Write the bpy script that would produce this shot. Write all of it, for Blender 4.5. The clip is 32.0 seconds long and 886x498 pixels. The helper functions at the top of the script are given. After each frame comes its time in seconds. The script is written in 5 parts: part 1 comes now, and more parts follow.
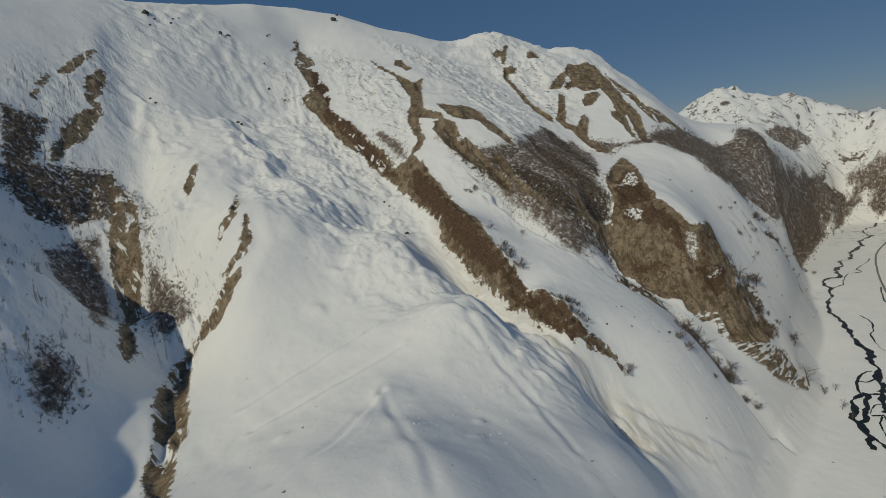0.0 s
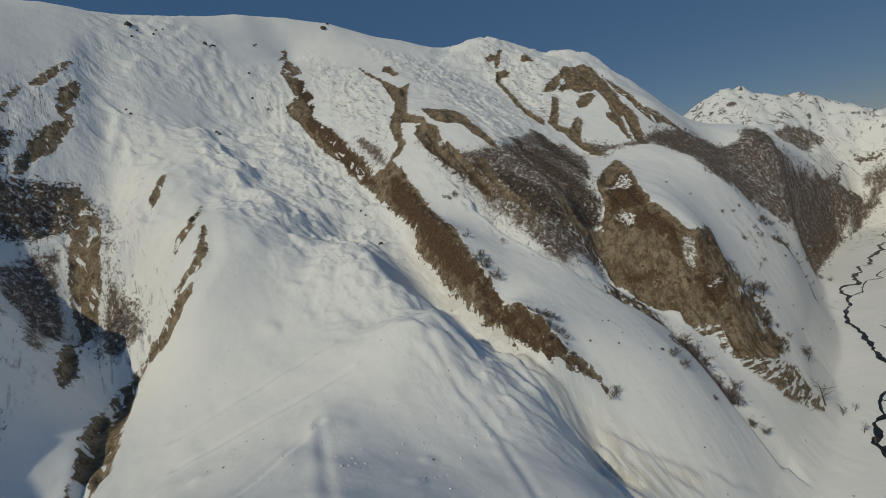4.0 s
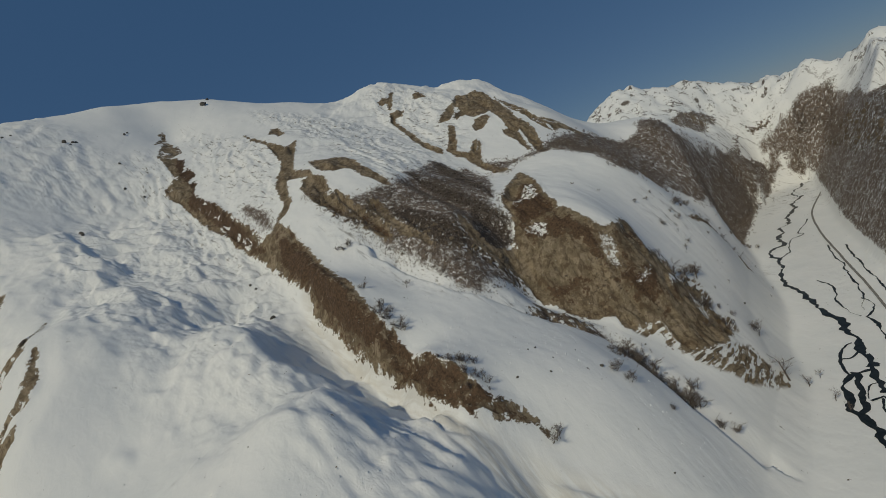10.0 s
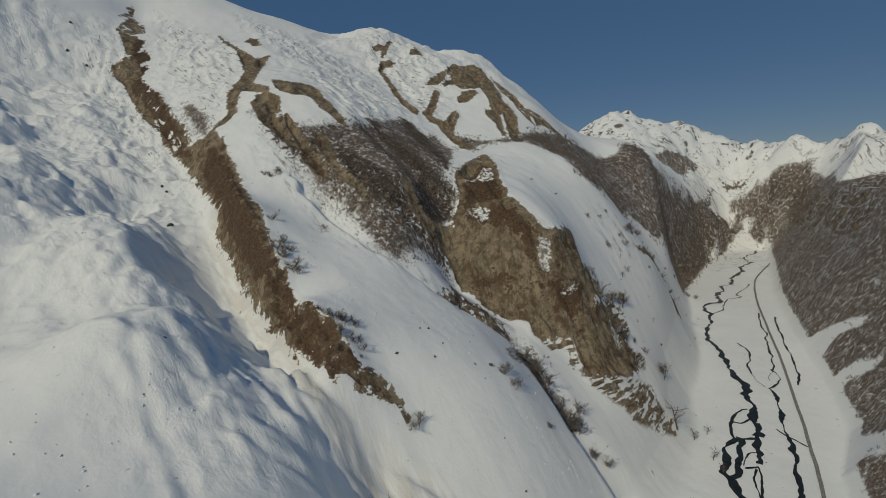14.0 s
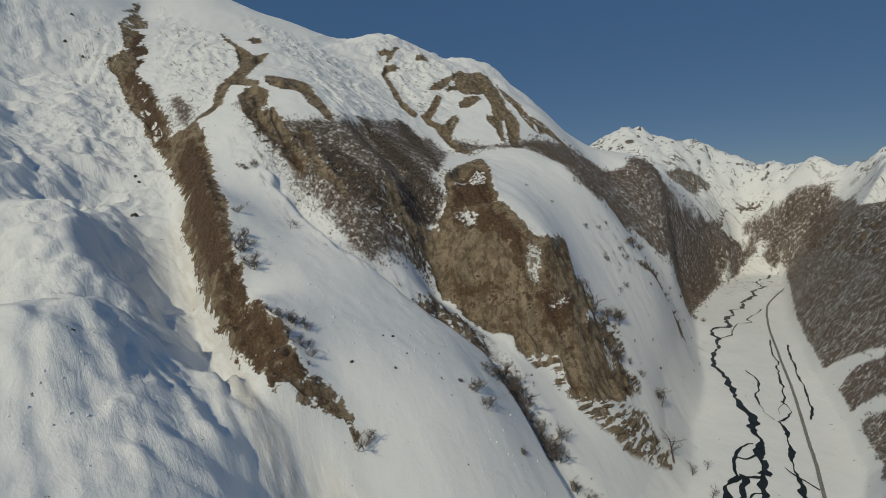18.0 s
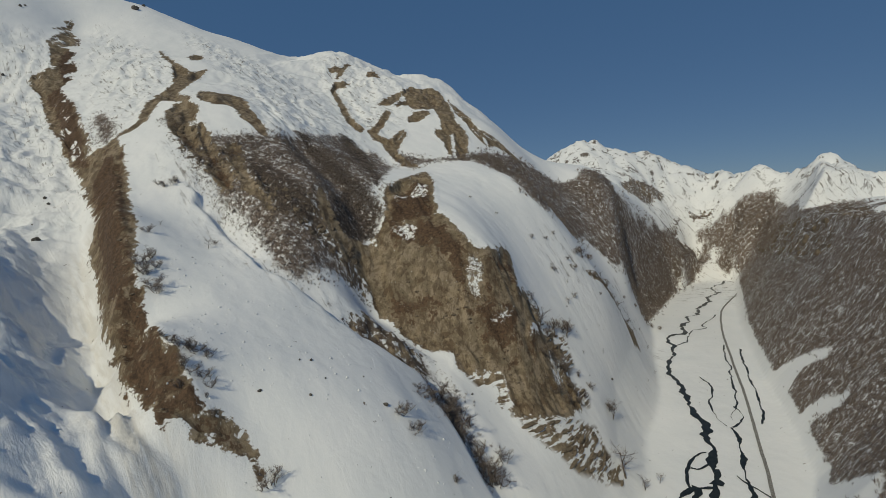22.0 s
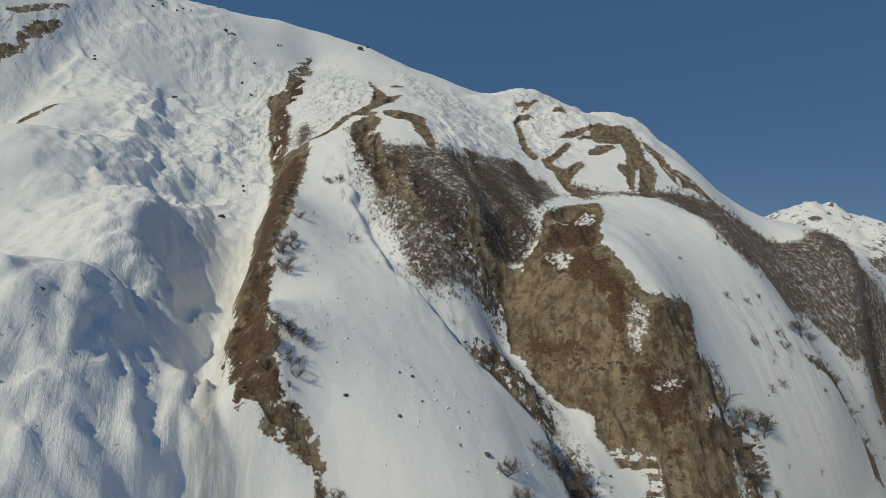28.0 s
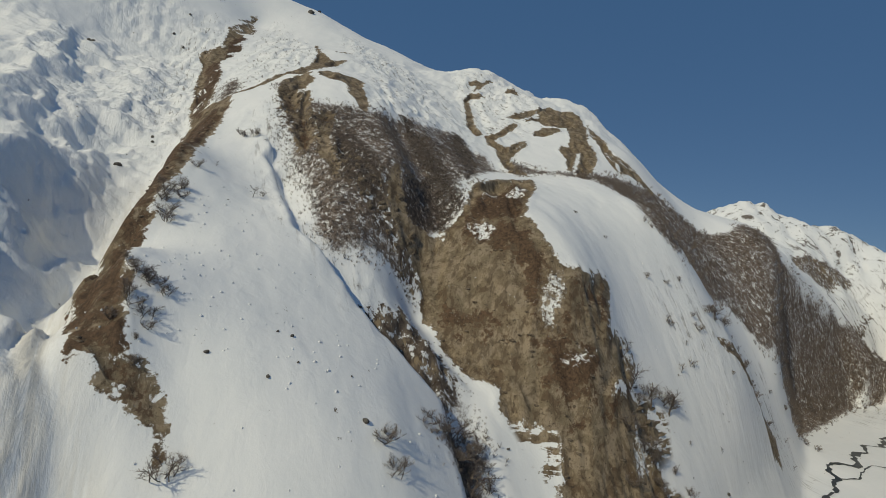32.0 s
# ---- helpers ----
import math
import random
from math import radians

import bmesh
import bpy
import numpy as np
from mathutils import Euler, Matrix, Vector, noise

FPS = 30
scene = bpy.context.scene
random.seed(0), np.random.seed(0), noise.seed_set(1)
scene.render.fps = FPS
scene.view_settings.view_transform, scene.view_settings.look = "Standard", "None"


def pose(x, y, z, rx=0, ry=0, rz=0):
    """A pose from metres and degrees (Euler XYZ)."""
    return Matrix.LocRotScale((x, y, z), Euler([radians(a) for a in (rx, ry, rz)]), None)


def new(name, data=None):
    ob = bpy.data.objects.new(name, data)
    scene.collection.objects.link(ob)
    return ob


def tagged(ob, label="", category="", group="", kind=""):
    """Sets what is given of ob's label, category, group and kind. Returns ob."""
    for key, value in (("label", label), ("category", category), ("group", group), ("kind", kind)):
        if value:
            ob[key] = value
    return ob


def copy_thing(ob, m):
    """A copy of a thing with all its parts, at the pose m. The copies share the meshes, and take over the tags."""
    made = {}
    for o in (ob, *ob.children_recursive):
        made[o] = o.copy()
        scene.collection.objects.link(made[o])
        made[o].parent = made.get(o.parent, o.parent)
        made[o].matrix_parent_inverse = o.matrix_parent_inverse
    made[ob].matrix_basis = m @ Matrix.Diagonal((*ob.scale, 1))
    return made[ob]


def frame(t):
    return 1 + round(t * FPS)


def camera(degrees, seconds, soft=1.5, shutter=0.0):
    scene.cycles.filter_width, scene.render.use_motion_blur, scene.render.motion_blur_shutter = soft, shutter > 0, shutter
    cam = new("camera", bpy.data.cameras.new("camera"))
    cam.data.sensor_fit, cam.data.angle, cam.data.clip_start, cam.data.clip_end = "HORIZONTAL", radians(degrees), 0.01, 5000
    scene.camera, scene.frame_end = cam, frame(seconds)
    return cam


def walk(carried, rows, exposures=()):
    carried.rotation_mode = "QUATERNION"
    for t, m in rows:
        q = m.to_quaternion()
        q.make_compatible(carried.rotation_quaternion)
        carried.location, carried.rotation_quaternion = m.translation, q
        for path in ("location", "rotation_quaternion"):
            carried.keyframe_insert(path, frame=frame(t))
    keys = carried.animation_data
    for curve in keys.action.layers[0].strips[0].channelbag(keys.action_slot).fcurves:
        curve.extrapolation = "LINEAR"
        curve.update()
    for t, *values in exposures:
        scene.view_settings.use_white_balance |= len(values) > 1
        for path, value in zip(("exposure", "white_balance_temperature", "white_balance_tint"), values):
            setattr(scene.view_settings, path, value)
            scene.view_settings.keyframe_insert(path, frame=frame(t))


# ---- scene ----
cam = camera(87.0, 32.0, 0.75)
# seconds, place, turn
PATH = [
    (0.0, -141.25, -169.15, 69.79, 78.333, 6.085, 7.390),
    (0.5, -139.05, -161.82, 70.84, 79.735, 6.610, 9.206),
    (1.0, -134.61, -155.26, 70.77, 81.195, 7.678, 9.887),
    (1.5, -127.77, -149.85, 68.94, 82.325, 7.848, 8.259),
    (2.0, -119.94, -145.19, 65.67, 80.246, 6.035, 7.210),
    (2.5, -114.08, -140.43, 63.03, 80.115, 7.646, 4.724),
    (3.0, -110.13, -135.21, 60.61, 80.825, 8.251, 4.998),
    (3.5, -107.72, -129.72, 58.65, 80.613, 6.840, 9.119),
    (5.5, -98.59, -102.32, 46.61, 78.125, 8.527, 6.203),
    (6.0, -96.28, -96.45, 45.47, 78.968, 5.439, 7.267),
    (6.5, -92.78, -90.34, 44.46, 79.648, 2.569, 8.598),
    (7.0, -86.90, -84.62, 43.19, 81.993, 3.613, 5.541),
    (7.5, -81.01, -80.27, 41.50, 81.359, 4.821, 3.837),
    (8.0, -77.25, -75.25, 40.22, 81.323, 6.165, 3.962),
    (8.5, -75.08, -69.79, 39.31, 82.901, 9.434, 3.671),
    (9.0, -72.69, -64.42, 37.15, 83.676, 12.255, 4.060),
    (9.5, -67.65, -59.31, 34.28, 82.831, 15.554, 4.569),
    (10.0, -60.00, -55.15, 30.54, 83.993, 19.041, 1.111),
    (10.5, -53.24, -51.46, 26.22, 83.051, 16.569, -1.656),
    (11.0, -47.96, -47.92, 22.35, 81.965, 15.006, -3.229),
    (11.5, -43.24, -44.06, 19.04, 82.255, 12.515, -1.957),
    (12.0, -38.95, -40.70, 16.15, 81.155, 9.461, -1.560),
    (12.5, -35.10, -37.13, 13.60, 80.245, 6.484, -3.613),
    (13.0, -31.89, -32.22, 10.99, 79.422, 3.237, -1.344),
    (13.5, -28.13, -27.80, 8.87, 80.921, 3.563, 0.654),
    (14.0, -24.21, -24.30, 7.24, 80.989, 2.841, -0.748),
    (14.5, -20.25, -20.69, 5.76, 81.610, 3.233, -0.961),
    (15.0, -15.66, -17.47, 4.41, 83.108, 4.450, -1.114),
    (15.5, -10.98, -15.06, 2.88, 83.365, 0.387, -1.522),
    (17.5, 1.30, 2.85, -5.45, 82.699, -0.032, 0.085),
    (18.0, 3.01, 6.43, -7.89, 82.840, 0.710, 0.928),
    (18.5, 6.54, 8.23, -10.38, 81.258, 2.984, 1.152),
    (19.0, 11.75, 8.69, -11.40, 81.145, 1.612, -0.409),
    (19.5, 16.46, 9.72, -12.36, 80.491, 3.474, -0.926),
    (20.0, 20.44, 11.63, -12.61, 81.801, 4.537, -2.504),
    (20.5, 22.83, 15.40, -13.33, 82.174, 4.940, -1.970),
    (21.0, 25.74, 19.29, -13.40, 84.558, 3.570, -1.692),
    (21.5, 29.60, 22.08, -13.94, 84.926, 2.544, -1.468),
    (22.0, 34.44, 23.88, -14.19, 84.984, 2.296, -2.687),
    (22.5, 37.76, 27.09, -14.55, 86.827, 1.809, -4.530),
    (23.0, 39.04, 31.87, -15.01, 89.616, 1.193, -2.782),
    (23.5, 40.29, 35.78, -15.62, 89.752, 1.981, -0.808),
    (24.0, 41.73, 39.75, -16.55, 89.847, 2.248, -0.115),
    (24.5, 42.02, 44.05, -17.98, 89.142, 1.903, 0.893),
    (25.0, 39.96, 47.65, -19.50, 90.235, 3.663, 5.012),
    (25.5, 37.65, 49.45, -20.48, 90.865, 0.662, 11.182),
    (27.5, 47.36, 73.73, -34.36, 91.469, -5.606, 16.346),
    (28.0, 49.00, 77.10, -35.79, 90.067, -5.786, 18.438),
    (28.5, 51.19, 81.09, -37.25, 90.611, -4.136, 18.200),
    (29.0, 54.17, 85.42, -38.75, 91.321, -5.522, 18.504),
    (29.5, 57.94, 89.85, -40.36, 91.855, -7.133, 15.351),
    (30.0, 60.73, 93.70, -42.19, 94.448, -5.687, 14.134),
    (30.5, 63.22, 97.25, -43.85, 94.242, -6.922, 15.190),
    (31.0, 66.93, 100.39, -45.16, 93.381, -6.759, 15.082),
    (31.5, 71.59, 102.97, -46.45, 92.986, -7.206, 12.775),
    (32.0, 76.13, 105.21, -48.16, 89.120, -8.714, 13.401),
]

walk(cam, [(t, pose(x, y, z, rx, ry, rz)) for t, x, y, z, rx, ry, rz in PATH], [(0.0, -0.44, 7400, 4), (6.0, -0.53, 7350, 4), (10.0, -0.57, 7350, 4), (15.0, -0.47, 7300, 4), (20.0, -0.30, 7300, 4), (25.0, -0.22, 7300, 4), (32.0, -0.12, 7400, 4)])

# ---- daylight: clear sky, sun from the west side of the valley ----
SUN_ELEVATION, SUN_AZIMUTH = radians(40), radians(216)
world = bpy.data.worlds.new("sky")
world.use_nodes = True
scene.world = world
sky = world.node_tree.nodes.new("ShaderNodeTexSky")
sky.sky_type, sky.sun_disc = "NISHITA", False
sky.sun_elevation, sky.sun_rotation = SUN_ELEVATION, SUN_AZIMUTH
sky.altitude, sky.dust_density, sky.ozone_density = 2800, 0.0, 2.0
background = world.node_tree.nodes["Background"]
background.inputs["Strength"].default_value = 0.066
# thin dry mountain air: a deep, even blue
air = world.node_tree.nodes.new("ShaderNodeMix")
air.data_type = "RGBA"
air.inputs[0].default_value = 0.7
air.inputs[7].default_value = (0.62, 1.85, 4.6, 1)
world.node_tree.links.new(sky.outputs["Color"], air.inputs[6])
world.node_tree.links.new(air.outputs[2], background.inputs["Color"])
sun_data = bpy.data.lights.new("sun", "SUN")
sun_data.energy, sun_data.angle, sun_data.color = 2.2, radians(0.55), (1.0, 0.94, 0.80)
sun = new("sun", sun_data)
to_sun = Vector((math.sin(SUN_AZIMUTH) * math.cos(SUN_ELEVATION), math.cos(SUN_AZIMUTH) * math.cos(SUN_ELEVATION), math.sin(SUN_ELEVATION)))
sun.rotation_euler = to_sun.to_track_quat("Z", "Y").to_euler()


# ---- materials ----
def material(name, rough=0.8):
    m = bpy.data.materials.new(name)
    m.use_nodes = True
    b = m.node_tree.nodes["Principled BSDF"]
    b.inputs["Roughness"].default_value = rough
    b.inputs["Specular IOR Level"].default_value = 0.25
    return m, m.node_tree.nodes, m.node_tree.links, b


class Nodes:
    """Short-hand for building a node tree."""

    def __init__(self, tree):
        self.n, self.l = tree.nodes, tree.links

    def put(self, node, socket, value):
        if isinstance(value, (int, float, tuple)):
            node.inputs[socket].default_value = value
        else:
            self.l.new(value, node.inputs[socket])

    def coords(self):
        return self.n.new("ShaderNodeNewGeometry").outputs["Position"]

    def scaled(self, vec, s):
        k = self.n.new("ShaderNodeVectorMath")
        k.operation = "MULTIPLY"
        self.put(k, 0, vec)
        k.inputs[1].default_value = s
        return k.outputs[0]

    def noise(self, vec, size, detail=5.0, rough=0.55, distort=0.0):
        k = self.n.new("ShaderNodeTexNoise")
        self.put(k, "Vector", vec)
        k.inputs["Scale"].default_value = 1.0 / size
        k.inputs["Detail"].default_value, k.inputs["Roughness"].default_value = detail, rough
        k.inputs["Distortion"].default_value = distort
        return k.outputs["Fac"]

    def math(self, op, a, b=0.0, c=0.0):
        k = self.n.new("ShaderNodeMath")
        k.operation = op
        self.put(k, 0, a)
        self.put(k, 1, b)
        self.put(k, 2, c)
        return k.outputs[0]

    def ramp(self, value, lo, hi):
        k = self.n.new("ShaderNodeMapRange")
        k.interpolation_type = "SMOOTHSTEP"
        self.put(k, 0, value)
        k.inputs[1].default_value, k.inputs[2].default_value = lo, hi
        return k.outputs[0]

    def mix(self, fac, a, b):
        k = self.n.new("ShaderNodeMix")
        k.data_type = "RGBA"
        self.put(k, 0, fac)
        self.put(k, 6, a)
        self.put(k, 7, b)
        return k.outputs[2]

    def attribute(self, name):
        k = self.n.new("ShaderNodeAttribute")
        k.attribute_name = name
        return k.outputs["Fac"]

    def along(self, vec, across, down, stretch):
        """Coordinates turned on the map, drawn out along the second way."""
        parts = []
        for way in (across, down):
            d = self.n.new("ShaderNodeVectorMath")
            d.operation = "DOT_PRODUCT"
            self.put(d, 0, vec)
            d.inputs[1].default_value = way
            parts.append(d.outputs["Value"])
        j = self.n.new("ShaderNodeCombineXYZ")
        self.l.new(parts[0], j.inputs[0])
        self.put(j, 1, self.math("MULTIPLY", parts[1], 1.0 / stretch))
        return j.outputs[0]

    def bump(self, heightmap, strength, distance):
        k = self.n.new("ShaderNodeBump")
        k.inputs["Strength"].default_value, k.inputs["Distance"].default_value = strength, distance
        self.put(k, "Height", heightmap)
        return k.outputs[0]


def ground_material():
    """Snow, with bare earth, rock and brush floor where the map has them."""
    m, nodes, links, b = material("mountain_ground", 0.75)
    k = Nodes(m.node_tree)
    p = k.coords()
    wide, mid, fine = k.noise(p, 60, 4), k.noise(p, 9, 6, 0.6), k.noise(p, 2.2, 5, 0.65)
    streak = k.noise(k.scaled(p, (1.0, 1.0, 0.25)), 3.5, 6, 0.7, 0.6)
    edge = k.math("MULTIPLY", k.math("SUBTRACT", k.math("ADD", k.math("MULTIPLY", mid, 0.65), k.math("MULTIPLY", fine, 0.35)), 0.5), 3.2)

    def covered(name, soft=0.05, push=1.0):
        return k.ramp(k.math("ADD", k.attribute(name), k.math("MULTIPLY", edge, push)), 0.5 - soft, 0.5 + soft)

    # snow, slightly greyer where the wind has packed it
    snow = k.mix(k.ramp(wide, 0.3, 0.7), (0.87, 0.88, 0.87, 1), (0.92, 0.92, 0.905, 1))
    snow = k.mix(k.math("MULTIPLY", k.ramp(k.noise(p, 1.1, 3), 0.62, 0.75), 0.10), snow, (0.68, 0.70, 0.70, 1))
    dirty = k.math("MULTIPLY", k.attribute("dirty"), k.ramp(k.noise(k.along(p, (0.66, 0.75, 0.0), (0.75, -0.66, 0.0), 7.0), 4.5, 6, 0.62, 0.4), 0.36, 0.62))
    snow = k.mix(k.math("MULTIPLY", dirty, 0.6), snow, (0.52, 0.47, 0.385, 1))
    # earth: tan scree and darker turf
    earth = k.mix(k.ramp(mid, 0.35, 0.62), (0.160, 0.118, 0.074, 1), (0.315, 0.245, 0.160, 1))
    earth = k.mix(k.math("MULTIPLY", k.ramp(wide, 0.40, 0.6), 0.7), earth, (0.200, 0.160, 0.105, 1))
    earth = k.mix(k.math("MULTIPLY", k.ramp(streak, 0.53, 0.66), 0.65), earth, (0.100, 0.070, 0.044, 1))
    turf = k.mix(k.ramp(fine, 0.35, 0.65), (0.062, 0.039, 0.024, 1), (0.142, 0.088, 0.053, 1))
    blotch = k.noise(p, 4.2, 6, 0.72, 0.4)
    earth = k.mix(k.math("MULTIPLY", k.ramp(blotch, 0.57, 0.64), 0.6), earth, (0.10, 0.068, 0.044, 1))
    earth = k.mix(k.math("MULTIPLY", k.ramp(blotch, 0.42, 0.34), 0.6), earth, (0.35, 0.278, 0.195, 1))
    clump = k.noise(p, 13.0, 7, 0.68, 0.6)
    earth = k.mix(k.math("MULTIPLY", k.ramp(clump, 0.55, 0.60), 0.7), earth, (0.105, 0.066, 0.040, 1))
    earth = k.mix(k.math("MULTIPLY", k.ramp(clump, 0.50, 0.43), 0.65), earth, (0.36, 0.285, 0.20, 1))
    flute = k.noise(k.scaled(p, (1.0, 1.0, 0.16)), 5.5, 7, 0.66, 0.3)
    earth = k.mix(k.math("MULTIPLY", k.ramp(flute, 0.50, 0.60), 0.75), earth, (0.125, 0.090, 0.058, 1))
    earth = k.mix(k.math("MULTIPLY", k.ramp(k.noise(p, 1.5, 4, 0.7), 0.60, 0.66), 0.7), earth, (0.075, 0.052, 0.034, 1))
    turfed = k.ramp(k.math("ADD", k.math("MULTIPLY", k.attribute("turf"), 0.55), k.math("ADD", k.math("MULTIPLY", mid, 0.9), k.math("MULTIPLY", fine, 0.5))), 1.00, 1.10)
    earth = k.mix(turfed, earth, turf)
    earth = k.mix(k.math("MULTIPLY", k.ramp(k.noise(p, 3.4, 6, 0.72, 0.5), 0.59, 0.65), 0.8), earth, (0.05, 0.036, 0.026, 1))
    # rock and brush floor
    rock = k.mix(k.ramp(streak, 0.35, 0.65), (0.075, 0.052, 0.038, 1), (0.190, 0.150, 0.112, 1))
    rock = k.mix(k.ramp(k.noise(k.along(p, (0.80, 0.60, 0.1), (-0.60, 0.80, 0.5), 4.0), 5.0, 5, 0.6, 0.5), 0.56, 0.62), rock, (0.27, 0.205, 0.13, 1))
    rock = k.mix(k.ramp(k.noise(k.scaled(p, (1, 1, 0.5)), 4.5, 6, 0.7), 0.535, 0.575), rock, (0.80, 0.81, 0.81, 1))
    litter = k.mix(k.ramp(fine, 0.35, 0.6), (0.088, 0.065, 0.052, 1), (0.210, 0.163, 0.130, 1))
    patch = k.ramp(k.math("ADD", k.math("ADD", k.math("MULTIPLY", k.noise(k.scaled(p, (1.0, 1.0, 0.6)), 3.0, 9, 0.86, 0.2), 0.45), k.math("ADD", k.math("MULTIPLY", wide, 0.2), k.math("MULTIPLY", k.noise(k.scaled(p, (1.0, 1.0, 0.6)), 15.0, 7, 0.68, 0.6), 0.35))), k.math("MULTIPLY", k.math("SUBTRACT", k.attribute("wood"), 0.75), 0.5)), 0.485, 0.60)
    gap = k.ramp(k.noise(k.scaled(p, (1.0, 1.0, 0.55)), 5.0, 10, 0.86, 0.25), 0.53, 0.57)
    patch = k.math("MULTIPLY", patch, k.math("SUBTRACT", 1.0, k.math("MULTIPLY", gap, 0.9)))
    colour = k.mix(k.math("MULTIPLY", covered("wood", 0.2, 0.6), patch), snow, litter)
    grit = k.noise(k.along(p, (0.72, 0.69, 0.0), (0.69, -0.72, 0.0), 7.0), 4.5, 8, 0.70, 0.5)
    colour = k.mix(k.math("MULTIPLY", k.attribute("sparse"), k.ramp(k.math("ADD", k.math("MULTIPLY", grit, 0.75), k.math("MULTIPLY", mid, 0.25)), 0.535, 0.62)), colour, (0.24, 0.215, 0.19, 1))
    colour = k.mix(covered("rock", 0.05), colour, rock)
    # dark ravine rock; on the brow also the gully edge's shade, painted in
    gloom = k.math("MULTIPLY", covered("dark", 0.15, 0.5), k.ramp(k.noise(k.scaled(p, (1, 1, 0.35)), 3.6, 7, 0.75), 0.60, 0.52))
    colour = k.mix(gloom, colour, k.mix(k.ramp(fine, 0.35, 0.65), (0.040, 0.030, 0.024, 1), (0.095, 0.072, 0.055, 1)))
    ledge = k.noise(k.scaled(p, (0.25, 0.25, 1.6)), 6.0, 5, 0.6, 0.4)
    layered = k.math("MULTIPLY", k.ramp(k.attribute("strata"), 0.3, 0.6), k.ramp(k.math("ADD", ledge, k.math("MULTIPLY", edge, 0.2)), 0.49, 0.53))
    colour = k.mix(layered, colour, earth)
    spots = k.ramp(k.noise(p, 5.0, 7, 0.75), 0.68, 0.71)
    thaw = k.ramp(k.noise(k.along(p, (0.80, 0.60, 0.3), (-0.60, 0.80, 0.0), 2.2), 11.0, 7, 0.66, 0.4), 0.56, 0.59)
    fleck = k.math("MULTIPLY", k.ramp(k.noise(p, 3.0, 8, 0.78), 0.64, 0.67), k.ramp(k.noise(p, 32, 3), 0.5, 0.58))
    spots = k.math("MAXIMUM", k.math("MAXIMUM", spots, fleck), k.math("MULTIPLY", thaw, k.attribute("broken")))
    spots = k.math("MAXIMUM", spots, k.ramp(k.math("ADD", k.math("MULTIPLY", k.attribute("mottle"), 0.44), k.noise(p, 3.8, 9, 0.76, 0.6)), 0.90, 0.95))
    bare = k.math("MULTIPLY", covered("earth", 0.05, 0.62), k.math("SUBTRACT", 1.0, spots))
    colour = k.mix(bare, colour, earth)
    crag = k.math("MULTIPLY", k.attribute("crag"), k.ramp(k.noise(k.scaled(p, (1, 1, 0.45)), 22, 8, 0.74, 0.8), 0.545, 0.60))
    colour = k.mix(crag, colour, (0.16, 0.135, 0.115, 1))
    links.new(colour, b.inputs["Base Color"])
    drift = k.noise(k.along(p, (0.68, 0.73, 0.0), (0.73, -0.68, 0.0), 1.15), 8.0, 6, 0.58, 0.3)
    runnel = k.noise(k.along(p, (0.64, 0.77, 0.0), (0.77, -0.64, 0.0), 4.5), 4.5, 7, 0.66, 0.5)
    drift = k.math("ADD", drift, k.math("MULTIPLY", runnel, k.math("MULTIPLY", k.attribute("rough"), 0.9)))
    relief = k.math("ADD", k.math("MULTIPLY", k.math("ADD", drift, k.math("MULTIPLY", k.noise(p, 1.6, 4, 0.6), 0.12)), k.math("MULTIPLY_ADD", k.attribute("rough"), 2.2, 0.8)), k.math("MULTIPLY", k.math("ADD", k.math("MULTIPLY", streak, 1.6), k.math("MULTIPLY", flute, 1.8)), k.math("MAXIMUM", k.attribute("earth"), k.attribute("rock"))))
    links.new(k.bump(relief, 0.38, 1.6), b.inputs["Normal"])
    return m


def plain_material(name, dark, light, size, rough=0.85, bump=0.0):
    m, nodes, links, b = material(name, rough)
    k = Nodes(m.node_tree)
    p = k.coords()
    n = k.noise(p, size, 6, 0.65)
    links.new(k.mix(k.ramp(n, 0.35, 0.65), dark, light), b.inputs["Base Color"])
    if bump:
        links.new(k.bump(n, bump, size * 0.3), b.inputs["Normal"])
    return m


ground_mat = ground_material()
water_mat = plain_material("river_water", (0.012, 0.016, 0.016, 1), (0.03, 0.036, 0.034, 1), 4.0, 0.3)
road_mat = plain_material("ploughed_road", (0.16, 0.15, 0.135, 1), (0.34, 0.33, 0.31, 1), 1.5, 0.9)
bark_mat = plain_material("bark", (0.085, 0.066, 0.054, 1), (0.170, 0.138, 0.114, 1), 0.6, 0.9)
twig_mat = plain_material("twigs", (0.155, 0.125, 0.106, 1), (0.320, 0.268, 0.230, 1), 2.0, 0.9)
stone_mat = plain_material("stone", (0.055, 0.050, 0.044, 1), (0.17, 0.155, 0.135, 1), 0.9, 0.85, 0.6)

